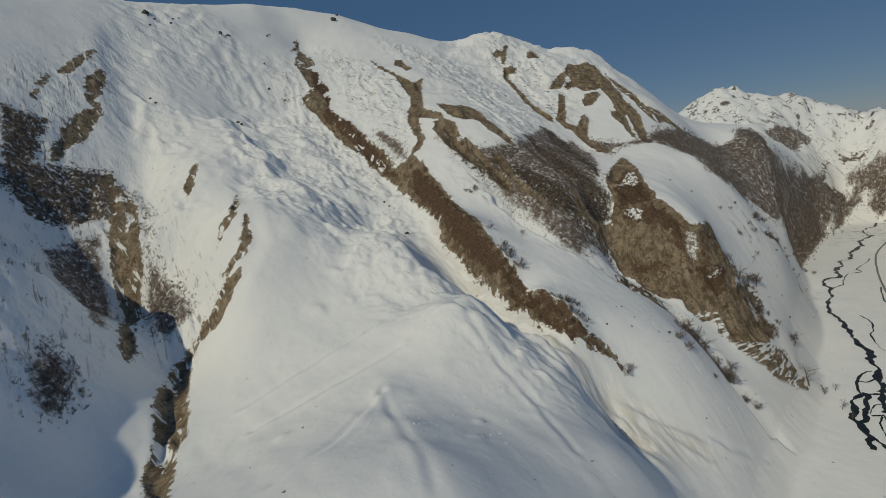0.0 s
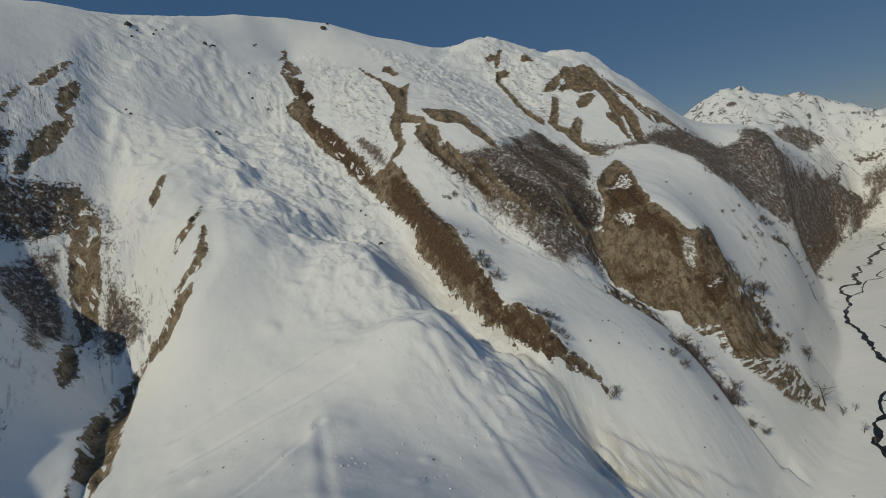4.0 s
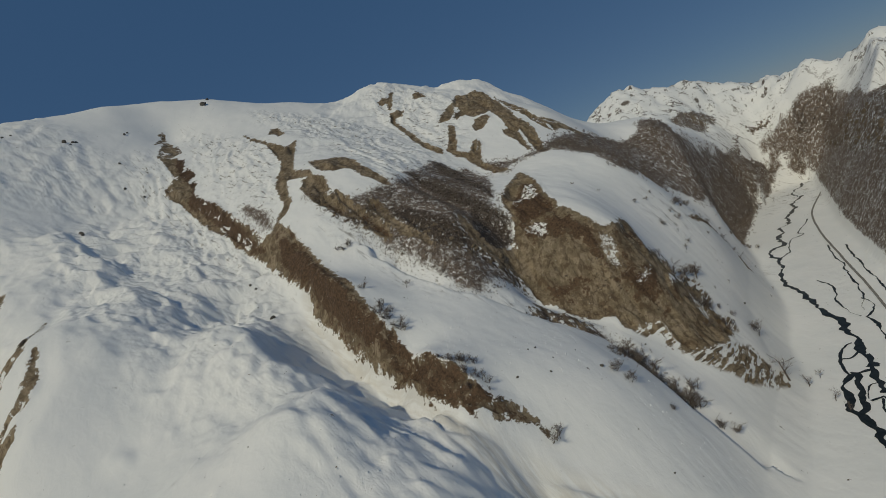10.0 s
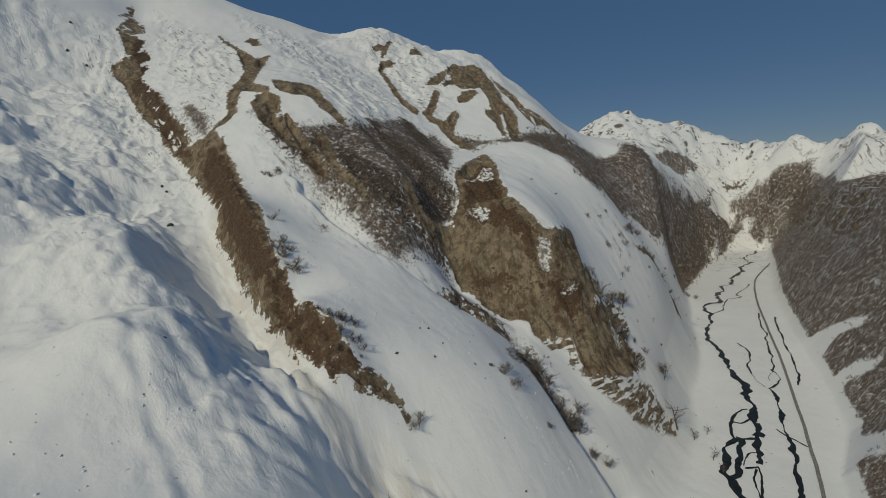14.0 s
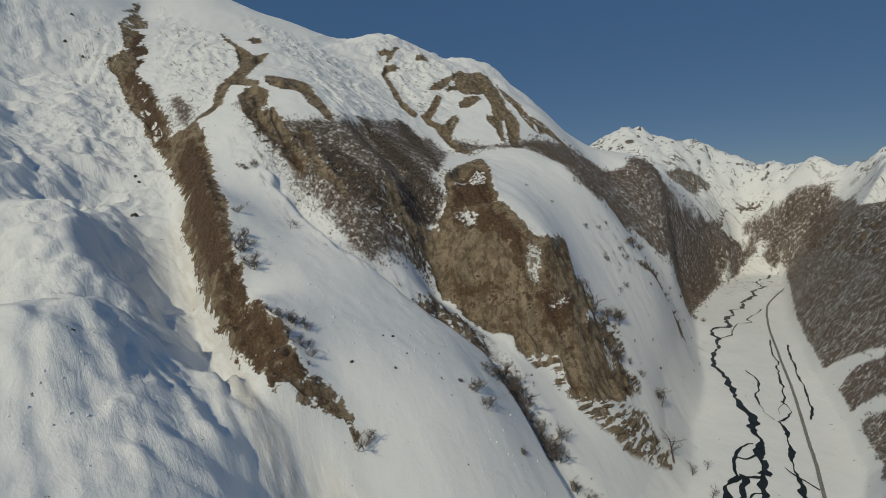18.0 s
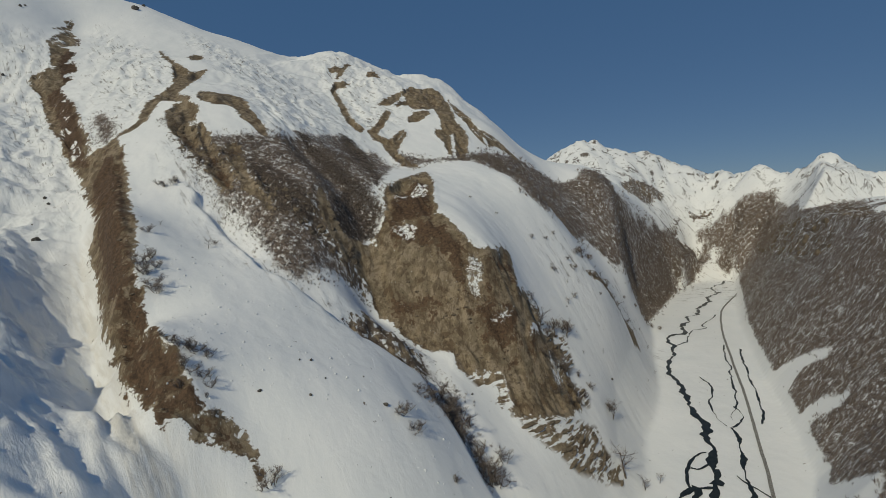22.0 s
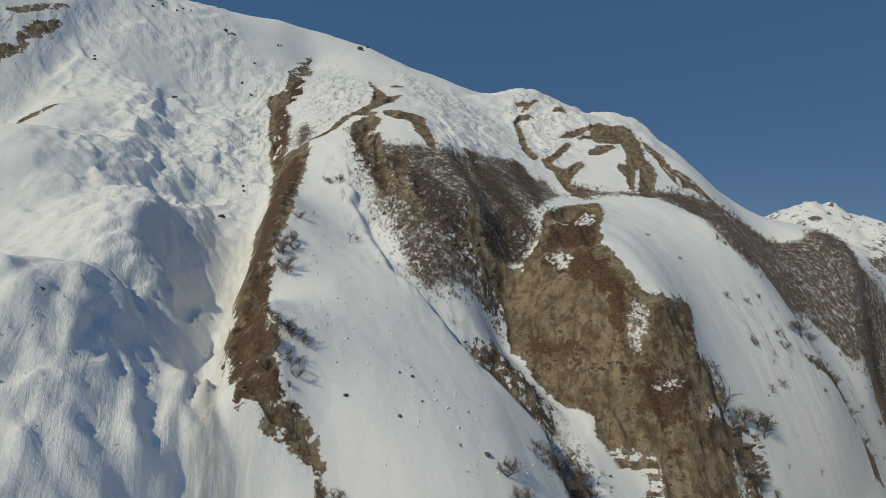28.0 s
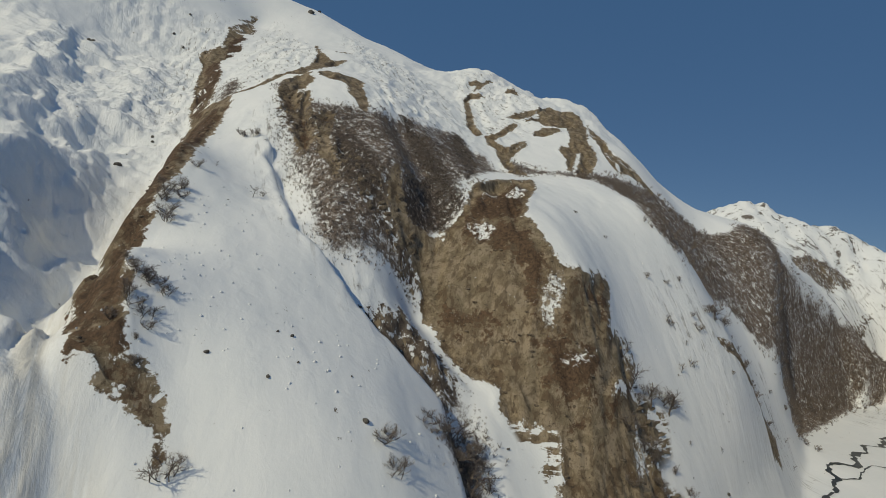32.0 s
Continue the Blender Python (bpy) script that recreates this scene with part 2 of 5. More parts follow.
# ---- terrain: crest, gully and foot lines of the valley, metres ----
LINES = {
    "left_spur": [(-171, 122, -114), (-240, 139, -93), (-339, 245, -73), (-381, 320, -3), (-199, 217, -63), (-165, 231, -83), (-133, 204, -112), (-216, 279, -76), (-219, 250, -85), (-286, 368, -37), (-366, 439, 6), (-438, 487, 41), (-620, 639, 159), (-475, 476, 40), (-583, 684, 155)],
    "avalanche_gully": [(-62, 211, -186), (-107, 197, -139), (-86, 222, -142), (-90, 222, -126), (-148, 233, -113), (-127, 261, -111), (-168, 244, -90), (-209, 306, -68), (-142, 286, -88), (-180, 328, -75), (-238, 415, -24), (-275, 402, -24), (-200, 326, -102), (-326, 397, -38), (-143, 301, -109)],
    "earth_bank": [(-39, 251, -147), (-70, 252, -126), (-82, 252, -110), (-97, 264, -93), (-124, 281, -77), (-150, 316, -48), (-192, 385, -9), (-275, 481, 27), (-290, 512, 41), (-321, 537, 57), (-430, 669, 139), (-155, 324, -58), (-282, 521, 62)],
    "middle_face": [(-245, 518, 65), (-166, 447, 8), (-110, 426, -23), (-177, 415, -17), (-133, 407, -35), (-83, 390, -40), (-40, 310, -103), (-57, 271, -108), (-31, 280, -113), (7, 298, -128), (26, 295, -143), (-69, 260, -131)],
    "second_gully": [(-77, 388, -53), (-41, 379, -74), (-18, 397, -94), (-14, 427, -101), (32, 408, -137), (55, 364, -157), (22, 378, -118)],
    "great_cliff": [(22, 436, -90), (63, 423, -97), (90, 398, -158), (109, 377, -178), (141, 451, -133), (157, 436, -168), (125, 433, -106), (108, 445, -65), (26, 458, -30), (23, 540, 11), (-14, 481, -28)],
    "right_face": [(56, 460, -27), (87, 447, -52), (186, 555, -72), (204, 547, -90), (272, 572, -135), (270, 529, -193), (206, 434, -209), (214, 440, -222), (172, 615, 14)],
    "ravine": [(-119, 509, 48), (-58, 466, 10), (-71, 449, 5), (-20, 451, -36), (-15, 652, 41), (-223, 621, 137), (-157, 585, 104)],
    "upper_slope": [(-328, 838, 252), (-342, 900, 265), (-599, 972, 344), (-175, 999, 247), (-330, 1161, 372), (-79, 854, 148), (26, 876, 164), (96, 788, 106), (159, 863, 131), (-274, 565, 93)],
    "west_slope": [(-463, 247, -85), (-452, 199, -120), (-486, 226, -121), (-595, 304, -118), (-507, 293, -33), (-419, 253, -30), (-447, 334, 37), (-575, 452, 88), (-664, 493, 114), (-665, 572, 166), (-692, 454, 73), (-585, 358, 18)],
    "main_ridge": [(-1118, 420, 403), (-1073, 522, 430), (-1030, 600, 452), (-942, 714, 450), (-908, 777, 444), (-857, 845, 447), (-801, 908, 455), (-717, 991, 463), (-641, 1063, 464), (-560, 1121, 456), (-503, 1156, 439), (-380, 1198, 400), (-263, 1233, 372), (-240, 1190, 350), (-206, 1236, 380), (-149, 1229, 379), (-60, 1216, 342), (-4, 1150, 296), (-3, 1208, 312), (39, 1195, 309), (96, 1171, 287), (154, 1128, 228), (217, 1069, 156), (265, 1026, 96)],
    "far_wood": [(401, 798, -97), (395, 890, 5), (434, 961, 1), (485, 1015, -18), (537, 1068, -37), (594, 1120, -58), (651, 1173, -81), (700, 1196, -124), (750, 1215, -180), (356, 955, 53), (284, 875, 25), (285, 1027, 85)],
    "valley_east": [(792, 1121, -226), (579, 789, -244), (485, 621, -252), (444, 536, -256), (405, 461, -260), (368, 395, -264), (312, 337, -267), (260, 250, -272), (180, 100, -280), (60, -120, -290)],
    "valley_west": [(637, 1092, -231), (491, 943, -240), (398, 723, -250), (337, 582, -257), (266, 473, -263), (234, 394, -267), (199, 345, -269), (120, 250, -272), (40, 130, -275), (-60, -100, -270)],
    "east_hill": [(500, 555, -135), (710, 871, -35), (748, 1048, -70), (723, 993, -128), (620, 658, -35), (685, 672, -39), (411, 398, -178), (437, 467, -179), (340, 330, -219), (488, 475, -89)],
    "far_peaks": [(567, 1464, 177), (658, 1453, 133), (739, 1438, 124), (820, 1397, 81), (879, 1304, 44), (912, 1219, 56), (990, 1089, 69), (982, 961, 27), (1081, 1097, 20), (475, 1478, 150), (573, 1299, 64), (660, 1315, 41), (752, 1200, -159), (725, 1219, -121)],
    "near_ground": [(-223, 5, -72), (-447, 51, -111), (-574, 181, 23), (-515, 112, -31), (-416, 73, -132), (-169, 15, -80), (-132, 100, -115), (-75, 124, -135)],
    # the unseen crest at (-610, -150) is added to shade the west ravine
    "behind_crests": [(-1000, 1300, 380), (-1300, 750, 380), (600, 1750, -60), (900, 1700, -60), (1250, 1250, -20), (1300, 900, 0), (-900, 300, 250), (-800, 0, 178), (-610, -150, 130), (-600, -350, 70), (-200, -450, -40), (900, 500, 60), (700, 200, 20), (450, -100, -60), (300, -450, -120), (-1350, 420, 330), (380, 1200, 20), (-600, 1560, 330), (-150, 1560, 150), (100, 1500, 60), (280, 1330, 20)],
}


def floor_height(x, y):
    return -287.2 + 0.045 * (0.5 * x + 0.86 * y)


def lattice(ix, iy, seed):
    h = (ix * 374761393 + iy * 668265263 + seed * 974634777) & 0xFFFFFFFF
    h = ((h ^ (h >> 13)) * 1274126177) & 0xFFFFFFFF
    return ((h ^ (h >> 16)) & 0xFFFF) / 32767.5 - 1.0


def noise2(x, y, seed=0):
    """Smooth value noise on arrays, -1 to 1."""
    xi, yi = np.floor(x).astype(np.int64), np.floor(y).astype(np.int64)
    u, v = x - xi, y - yi
    u, v = u * u * u * (u * (6 * u - 15) + 10), v * v * v * (v * (6 * v - 15) + 10)
    a, b = lattice(xi, yi, seed), lattice(xi + 1, yi, seed)
    c, d = lattice(xi, yi + 1, seed), lattice(xi + 1, yi + 1, seed)
    return (a * (1 - u) + b * u) * (1 - v) + (c * (1 - u) + d * u) * v


def fbm(x, y, size, octaves=4, seed=0, gain=0.5):
    total, amp = np.zeros_like(x), 1.0
    for o in range(octaves):
        k = 2.0 ** o / size
        total += amp * noise2(x * k + 17.3 * o, y * k - 9.1 * o, seed + o)
        amp *= gain
    return total


def line_distance(x, y, line):
    """Metres from a line on the map: negative to its left, seen along it."""
    best, side = np.full(x.shape, 1e9), np.ones(x.shape)
    for (ax, ay), (bx, by) in zip(line[:-1], line[1:]):
        ex, ey = bx - ax, by - ay
        t = np.clip(((x - ax) * ex + (y - ay) * ey) / (ex * ex + ey * ey), 0, 1)
        qx, qy = x - ax - t * ex, y - ay - t * ey
        d = np.hypot(qx, qy)
        near = d < best
        best = np.where(near, d, best)
        side = np.where(near, np.sign(qx * ey - qy * ex), side)
    return best * np.where(side == 0, 1, side)


def smooth(v, lo, hi):
    t = np.clip((v - lo) / (hi - lo), 0, 1)
    return t * t * (3 - 2 * t)


# how far the ground may leave each line's points
GIVE = {"main_ridge": 1.0, "far_peaks": 1.0, "far_wood": 1.0, "behind_crests": 1.0, "avalanche_gully": 4.0, "earth_bank": 2.0}
# top edge of the long earth bank, and the bank's height along it
BANK_TOP = [(-25, 246), (-70, 252), (-97, 262), (-124, 279), (-150, 314), (-192, 383), (-230, 430), (-275, 481)]


def steps(x, y):
    """Sharp forms that the smooth ground is fitted around: the earth bank and the steep east side."""
    d = line_distance(x, y, BANK_TOP)
    drop = np.interp(y, [246, 262, 314, 385, 440, 485], [0, 16, 38, 34, 14, 0])
    bank = np.where(d < 0, smooth(-d, 0, 20) * (1 - smooth(-d, 24, 110)), 0)
    east = line_distance(x, y, [p[:2] for p in LINES["valley_east"]][::-1])
    return -drop * bank + 1.5 * np.clip(east, 0, 110) * smooth(y, -150, 150) * (1 - smooth(y, 1080, 1230))


def solve_lines():
    pts = np.array([p for line in LINES.values() for p in line], float)
    n = len(pts)
    d = np.hypot(pts[:, None, 0] - pts[None, :, 0], pts[:, None, 1] - pts[None, :, 1])
    a = np.zeros((n + 3, n + 3))
    a[:n, :n] = -np.sqrt(d * d + 20.0 ** 2) + np.diag([GIVE.get(k, 9.0) for k, line in LINES.items() for _ in line])
    a[:n, n:] = np.c_[np.ones(n), pts[:, :2] / 500.0]
    a[n:, :n] = a[:n, n:].T
    w = np.linalg.solve(a, np.r_[pts[:, 2] - steps(pts[:, 0], pts[:, 1]), 0, 0, 0])
    return pts, w


PTS, WTS = solve_lines()


def base_height(x, y):
    x, y = np.asarray(x, float), np.asarray(y, float)
    flat_x, flat_y = x.ravel(), y.ravel()
    z = np.empty(flat_x.size)
    n = len(PTS)
    for i in range(0, flat_x.size, 20000):
        s = slice(i, i + 20000)
        d2 = (flat_x[s, None] - PTS[None, :, 0]) ** 2 + (flat_y[s, None] - PTS[None, :, 1]) ** 2
        z[s] = -np.sqrt(d2 + 400.0) @ WTS[:n] + WTS[n] + WTS[n + 1] * flat_x[s] / 500 + WTS[n + 2] * flat_y[s] / 500
    return z.reshape(x.shape) + steps(x, y)


# axis of the avalanche gully, from the heights down
GULLY_AXIS = [(-586, 815), (-493, 713), (-388, 588), (-316, 507), (-263, 449), (-233, 393), (-189, 334), (-162, 301), (-131, 264), (-106, 237), (-77, 222)]


# crest of the spur's flank, from the heights down
FLANK_CREST = [(-600, 575), (-468, 465), (-350, 373), (-266, 314), (-225, 282), (-177, 246), (-155, 226), (-128, 207), (-95, 176)]


def flank_tilt(x, y):
    """The flank of the spur falls to the gully: its crest stands higher, its foot lower."""
    d = line_distance(x, y, GULLY_AXIS)
    foot = smooth(d, -30, -6) * (1 - smooth(d, 8, 60))
    c = line_distance(x, y, FLANK_CREST)
    ridge = np.exp(-np.sqrt(c * c + 200) / 46)
    return (-14 * foot + 31 * ridge * smooth(y, 120, 210)) * (1 - smooth(y, 640, 760)) * smooth(y, 100, 200)


def shaped_height(x, y):
    """Height before the small relief, the valley floor, and metres east of the floor's edge."""
    z, floor = base_height(x, y) + flank_tilt(x, y), floor_height(x, y)
    east = line_distance(x, y, [p[:2] for p in LINES["valley_east"]][::-1])
    west = -line_distance(x, y, [p[:2] for p in LINES["valley_west"]][::-1])
    rise = np.where(east > 0, 1.7 * np.clip(east, 0, None), (1.3 + 1.2 * smooth(y, 400, 520) + 2.0 * smooth(y, 640, 900)) * (np.sqrt(np.clip(west, 0, None) ** 2 + 400) - 20) + 1.2 * np.clip(west - 40, 0, None) + 2 * np.clip(west - 100, 0, None))
    top = np.where((east > 0) & (y > 120) & (y < 1250), np.maximum(z, floor + np.minimum(1.1 * east, 130)), z)
    low = 0.5 * (top + floor + rise - np.sqrt((top - floor - rise) ** 2 + 24.0 ** 2 * (east <= 0)))
    shelf = -48 + 0.16 * np.clip(east - 110, 0, None) + 400 * smooth(y, 930, 1060)
    low = np.where(east > 0, np.minimum(low, shelf), low)
    return z + (low - z) * smooth(y, -100, 120) * (1 - smooth(y, 1130, 1230)), floor, east


# ---- ground cover: outlines on the map ----
COVER = {}
COVER['earth', 'lower_bank'] = [(-297, 519), (-276, 510), (-263, 515), (-249, 489), (-232, 466), (-214, 435), (-196, 405), (-178, 380), (-168, 363), (-161, 345), (-153, 332), (-146, 322), (-140, 319), (-140, 313), (-136, 308), (-120, 287), (-109, 276), (-99, 272), (-94, 264), (-86, 259), (-86, 254), (-82, 252), (-73, 255), (-67, 257), (-63, 255), (-58, 255), (-52, 250), (-50, 248), (-57, 250), (-64, 251), (-72, 249), (-78, 246), (-86, 247), (-94, 246), (-103, 252), (-115, 263), (-125, 270), (-142, 293), (-152, 304), (-164, 317), (-181, 342), (-195, 362), (-213, 385), (-229, 404), (-230, 414), (-230, 420), (-247, 440), (-271, 470), (-301, 509)]
COVER['earth', 'great_cliff'] = [(-2, 528), (21, 578), (42, 615), (49, 564), (47, 500), (50, 471), (63, 463), (74, 452), (86, 448), (101, 455), (118, 489), (121, 468), (119, 445), (134, 464), (144, 469), (142, 456), (126, 426), (148, 450), (160, 452), (162, 438), (166, 428), (168, 419), (143, 393), (126, 383), (103, 376), (101, 387), (97, 399), (82, 397), (65, 391), (58, 394), (57, 402), (50, 405), (36, 403), (24, 407), (13, 413), (6, 422), (-4, 425), (-10, 431), (-15, 438), (-13, 451), (-10, 462), (-5, 474), (1, 491), (-3, 507)]
COVER['earth', 'ridge_scar'] = [(231, 570), (255, 594), (272, 601), (330, 667), (324, 635), (300, 605), (284, 604), (254, 583)]
COVER['earth', 'upper_tip'] = [(-608, 922), (-612, 965), (-614, 977), (-618, 970), (-616, 983), (-610, 979), (-607, 966), (-606, 941)]
COVER['earth', 'upper_stripe_a'] = [(-580, 865), (-585, 887), (-593, 918), (-604, 959), (-586, 926), (-578, 894), (-575, 871), (-568, 855)]
COVER['earth', 'upper_stripe_b'] = [(-564, 867), (-568, 895), (-575, 919), (-565, 919), (-554, 899), (-553, 882), (-555, 865), (-556, 847)]
COVER['earth', 'upper_stripe_c'] = [(-561, 843), (-556, 857), (-543, 853), (-527, 850), (-521, 830), (-523, 816), (-523, 794), (-534, 807)]
COVER['earth', 'upper_body'] = [(-529, 769), (-520, 781), (-511, 793), (-507, 814), (-492, 796), (-495, 779), (-494, 762), (-487, 745), (-482, 753), (-481, 769), (-476, 762), (-476, 745), (-474, 731), (-439, 694), (-409, 665), (-378, 626), (-342, 579), (-321, 553), (-306, 529), (-320, 538), (-336, 550), (-364, 577), (-393, 607), (-432, 655), (-478, 713), (-495, 724), (-523, 748), (-532, 761)]
COVER['earth', 'neck_strip'] = [(-345, 804), (-326, 782), (-311, 768), (-303, 776), (-294, 795), (-295, 778), (-296, 750), (-291, 705), (-291, 674), (-283, 634), (-286, 621), (-282, 604), (-269, 575), (-269, 565), (-268, 548), (-272, 541), (-278, 542), (-276, 551), (-271, 559), (-279, 582), (-293, 613), (-298, 634), (-303, 665), (-299, 683), (-303, 714), (-315, 744), (-332, 772)]
COVER['earth', 'neck_twig'] = [(-426, 921), (-401, 888), (-345, 806), (-345, 799), (-381, 846)]
COVER['earth', 'neck_top'] = [(-365, 891), (-370, 933), (-356, 932), (-319, 838), (-327, 825)]
COVER['earth', 'brow_band'] = [(-247, 659), (-242, 677), (-217, 653), (-211, 675), (-186, 636), (-175, 619), (-149, 578), (-138, 570), (-129, 545), (-136, 548), (-146, 561), (-160, 573), (-173, 589), (-180, 595), (-201, 619), (-208, 603), (-219, 607)]
COVER['earth', 'brow_low'] = [(-283, 621), (-282, 643), (-281, 670), (-235, 611), (-235, 600), (-257, 615), (-276, 628)]
COVER['earth', 'brow_west'] = [(-245, 570), (-249, 593), (-244, 603), (-229, 594), (-215, 583), (-216, 573), (-224, 576), (-233, 575), (-228, 560), (-220, 553), (-207, 539), (-191, 520), (-185, 502), (-197, 515), (-210, 528), (-220, 534), (-231, 546)]
COVER['earth', 'brow_mid'] = [(-196, 532), (-200, 550), (-196, 549), (-183, 524), (-169, 509), (-160, 495), (-152, 487), (-139, 469), (-137, 458), (-142, 460), (-152, 468), (-164, 477), (-164, 485), (-176, 501), (-187, 517)]
COVER['earth', 'light_streak'] = [(-159, 505), (-159, 518), (-150, 518), (-139, 501), (-133, 486), (-120, 466), (-110, 456), (-101, 448), (-93, 434), (-102, 440), (-113, 450), (-123, 457), (-136, 474), (-148, 488)]
COVER['earth', 'peak_gully'] = [(-42, 758), (-30, 813), (-20, 884), (-12, 867), (-20, 790), (-28, 747), (-11, 733), (6, 738), (14, 772), (17, 758), (7, 721), (4, 700), (13, 682), (7, 677), (-4, 697), (-18, 720), (-31, 727)]
COVER['earth', 'peak_streak_a'] = [(-132, 973), (-129, 1010), (-115, 1008), (-101, 1016), (-104, 978), (-120, 985), (-123, 966), (-105, 918), (-84, 860), (-68, 803), (-49, 762), (-52, 737), (-73, 779), (-100, 874)]
COVER['earth', 'peak_streak_b'] = [(-155, 1078), (-141, 1102), (-129, 1090), (-120, 1134), (-115, 1147), (-120, 1079), (-127, 1025), (-132, 1032), (-132, 1074), (-148, 1067)]
COVER['earth', 'peak_streak_c'] = [(-71, 1062), (-64, 1097), (-50, 1081), (-42, 1054), (-57, 1049)]
COVER['mottle', 'wedge'] = [(75, 447), (88, 446), (88, 435), (88, 427), (84, 424), (77, 427), (74, 433), (72, 440)]
COVER['mottle', 'ledge_a'] = [(85, 418), (100, 423), (117, 429), (115, 422), (94, 415)]
COVER['mottle', 'ledge_b'] = [(24, 438), (37, 436), (46, 432), (42, 429), (28, 432)]
COVER['mottle', 'ledge_c'] = [(1, 474), (16, 482), (32, 475), (36, 460), (19, 459), (5, 463)]
COVER['mottle', 'ledge_d'] = [(4, 517), (23, 547), (48, 559), (46, 519), (21, 513), (7, 500)]
COVER['mottle', 'foot_a'] = [(85, 396), (102, 401), (103, 395), (104, 385), (95, 383), (88, 387)]
COVER['mottle', 'foot_b'] = [(141, 435), (172, 467), (166, 442), (152, 413), (143, 412), (139, 419)]
COVER['mottle', 'right_edge'] = [(122, 472), (134, 480), (145, 478), (150, 466), (140, 455), (131, 457), (119, 446)]
COVER['turf', 'cliff_top'] = [(1, 470), (19, 478), (32, 471), (45, 470), (58, 460), (70, 450), (73, 445), (70, 435), (76, 427), (70, 424), (61, 439), (49, 449), (29, 453), (14, 456), (0, 462)]
COVER['turf', 'cliff_crown'] = [(4, 515), (17, 547), (44, 562), (48, 474), (45, 470), (30, 476), (19, 478), (4, 472), (2, 484)]
COVER['turf', 'cliff_belt'] = [(0, 435), (19, 433), (38, 431), (45, 427), (44, 421), (32, 422), (21, 424), (9, 422)]
COVER['turf', 'cliff_right'] = [(76, 425), (87, 427), (90, 439), (94, 436), (94, 426), (108, 430), (119, 436), (116, 421), (106, 411), (92, 407), (84, 411), (78, 418)]
COVER['turf', 'cliff_tail'] = [(131, 439), (143, 452), (131, 423), (117, 412), (106, 401), (100, 401), (113, 412)]
COVER['turf', 'cliff_edge'] = [(90, 445), (101, 453), (120, 472), (121, 448), (113, 451), (100, 444)]
COVER['turf', 'brow_dark'] = [(-227, 548), (-192, 522), (-185, 502), (-210, 527)]
COVER['turf', 'brow_dark_b'] = [(-184, 515), (-160, 495), (-139, 469), (-137, 458), (-152, 468)]
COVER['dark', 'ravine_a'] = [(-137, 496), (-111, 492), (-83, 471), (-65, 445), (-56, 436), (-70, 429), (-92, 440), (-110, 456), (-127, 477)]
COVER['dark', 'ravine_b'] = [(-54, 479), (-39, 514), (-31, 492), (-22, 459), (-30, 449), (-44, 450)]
COVER['wood', 'forest_head'] = [(395, 770), (480, 885), (640, 1088), (790, 1205), (755, 1224), (704, 1202), (648, 1180), (590, 1128), (532, 1076), (480, 1024), (430, 968), (400, 900)]
COVER['earth', 'west_patch_a'] = [(-826, 523), (-828, 564), (-821, 613), (-816, 597), (-815, 569), (-813, 534), (-820, 520)]
COVER['earth', 'west_patch_b'] = [(-820, 461), (-830, 507), (-824, 509), (-818, 483), (-812, 460)]
COVER['earth', 'west_patch_c'] = [(-801, 545), (-799, 576), (-791, 581), (-775, 546), (-771, 512), (-780, 513)]
COVER['earth', 'west_patch_d'] = [(-771, 446), (-776, 481), (-772, 500), (-762, 532), (-756, 514), (-755, 491), (-751, 465), (-754, 448), (-756, 432), (-751, 415), (-751, 397), (-763, 419)]
COVER['earth', 'west_rib'] = [(-723, 443), (-707, 451), (-649, 413), (-614, 370), (-597, 343), (-596, 322), (-512, 214), (-501, 190), (-505, 188), (-599, 299), (-622, 319), (-638, 337), (-657, 371), (-689, 408)]
COVER['earth', 'west_gully_a'] = [(-490, 399), (-457, 349), (-449, 324), (-457, 309), (-465, 304), (-471, 320), (-462, 332)]
COVER['earth', 'west_gully_b'] = [(-440, 323), (-437, 328), (-428, 311), (-419, 299), (-421, 279), (-438, 270), (-447, 276), (-432, 286), (-434, 304)]
COVER['earth', 'west_gully_c'] = [(-438, 266), (-421, 267), (-416, 260), (-426, 246), (-432, 237), (-458, 241), (-470, 242), (-468, 249), (-452, 254), (-445, 261)]
COVER['earth', 'west_gully_d'] = [(-485, 229), (-476, 238), (-471, 243), (-465, 240), (-471, 231), (-438, 179), (-413, 144), (-401, 120), (-399, 108), (-367, 63), (-345, 36), (-369, 48), (-407, 81), (-415, 99), (-425, 119), (-447, 148), (-466, 178), (-487, 221)]
COVER['earth', 'west_gully_e'] = [(-580, 461), (-571, 454), (-559, 410), (-560, 398), (-577, 421)]
COVER['wood', 'west_wood'] = [(-762, 345), (-757, 376), (-747, 405), (-714, 452), (-688, 417), (-667, 381), (-681, 360), (-689, 344), (-710, 322), (-735, 326)]
COVER['wood', 'west_wood_side'] = [(-706, 450), (-662, 436), (-626, 414), (-584, 354), (-555, 335), (-503, 298), (-480, 270), (-490, 256), (-501, 245), (-518, 238), (-593, 315), (-596, 338), (-614, 370), (-649, 413)]
COVER['wood', 'west_wood_b'] = [(-820, 418), (-805, 431), (-786, 448), (-772, 412), (-754, 379), (-741, 335), (-742, 322)]
COVER['wood', 'west_thin'] = [(-695, 295), (-688, 333), (-660, 371), (-638, 337), (-618, 313), (-523, 212), (-526, 195), (-536, 187), (-631, 265), (-654, 268)]
COVER['wood', 'near_wood'] = [(-508, 102), (-515, 130), (-505, 143), (-487, 132), (-472, 118), (-465, 88), (-467, 71)]
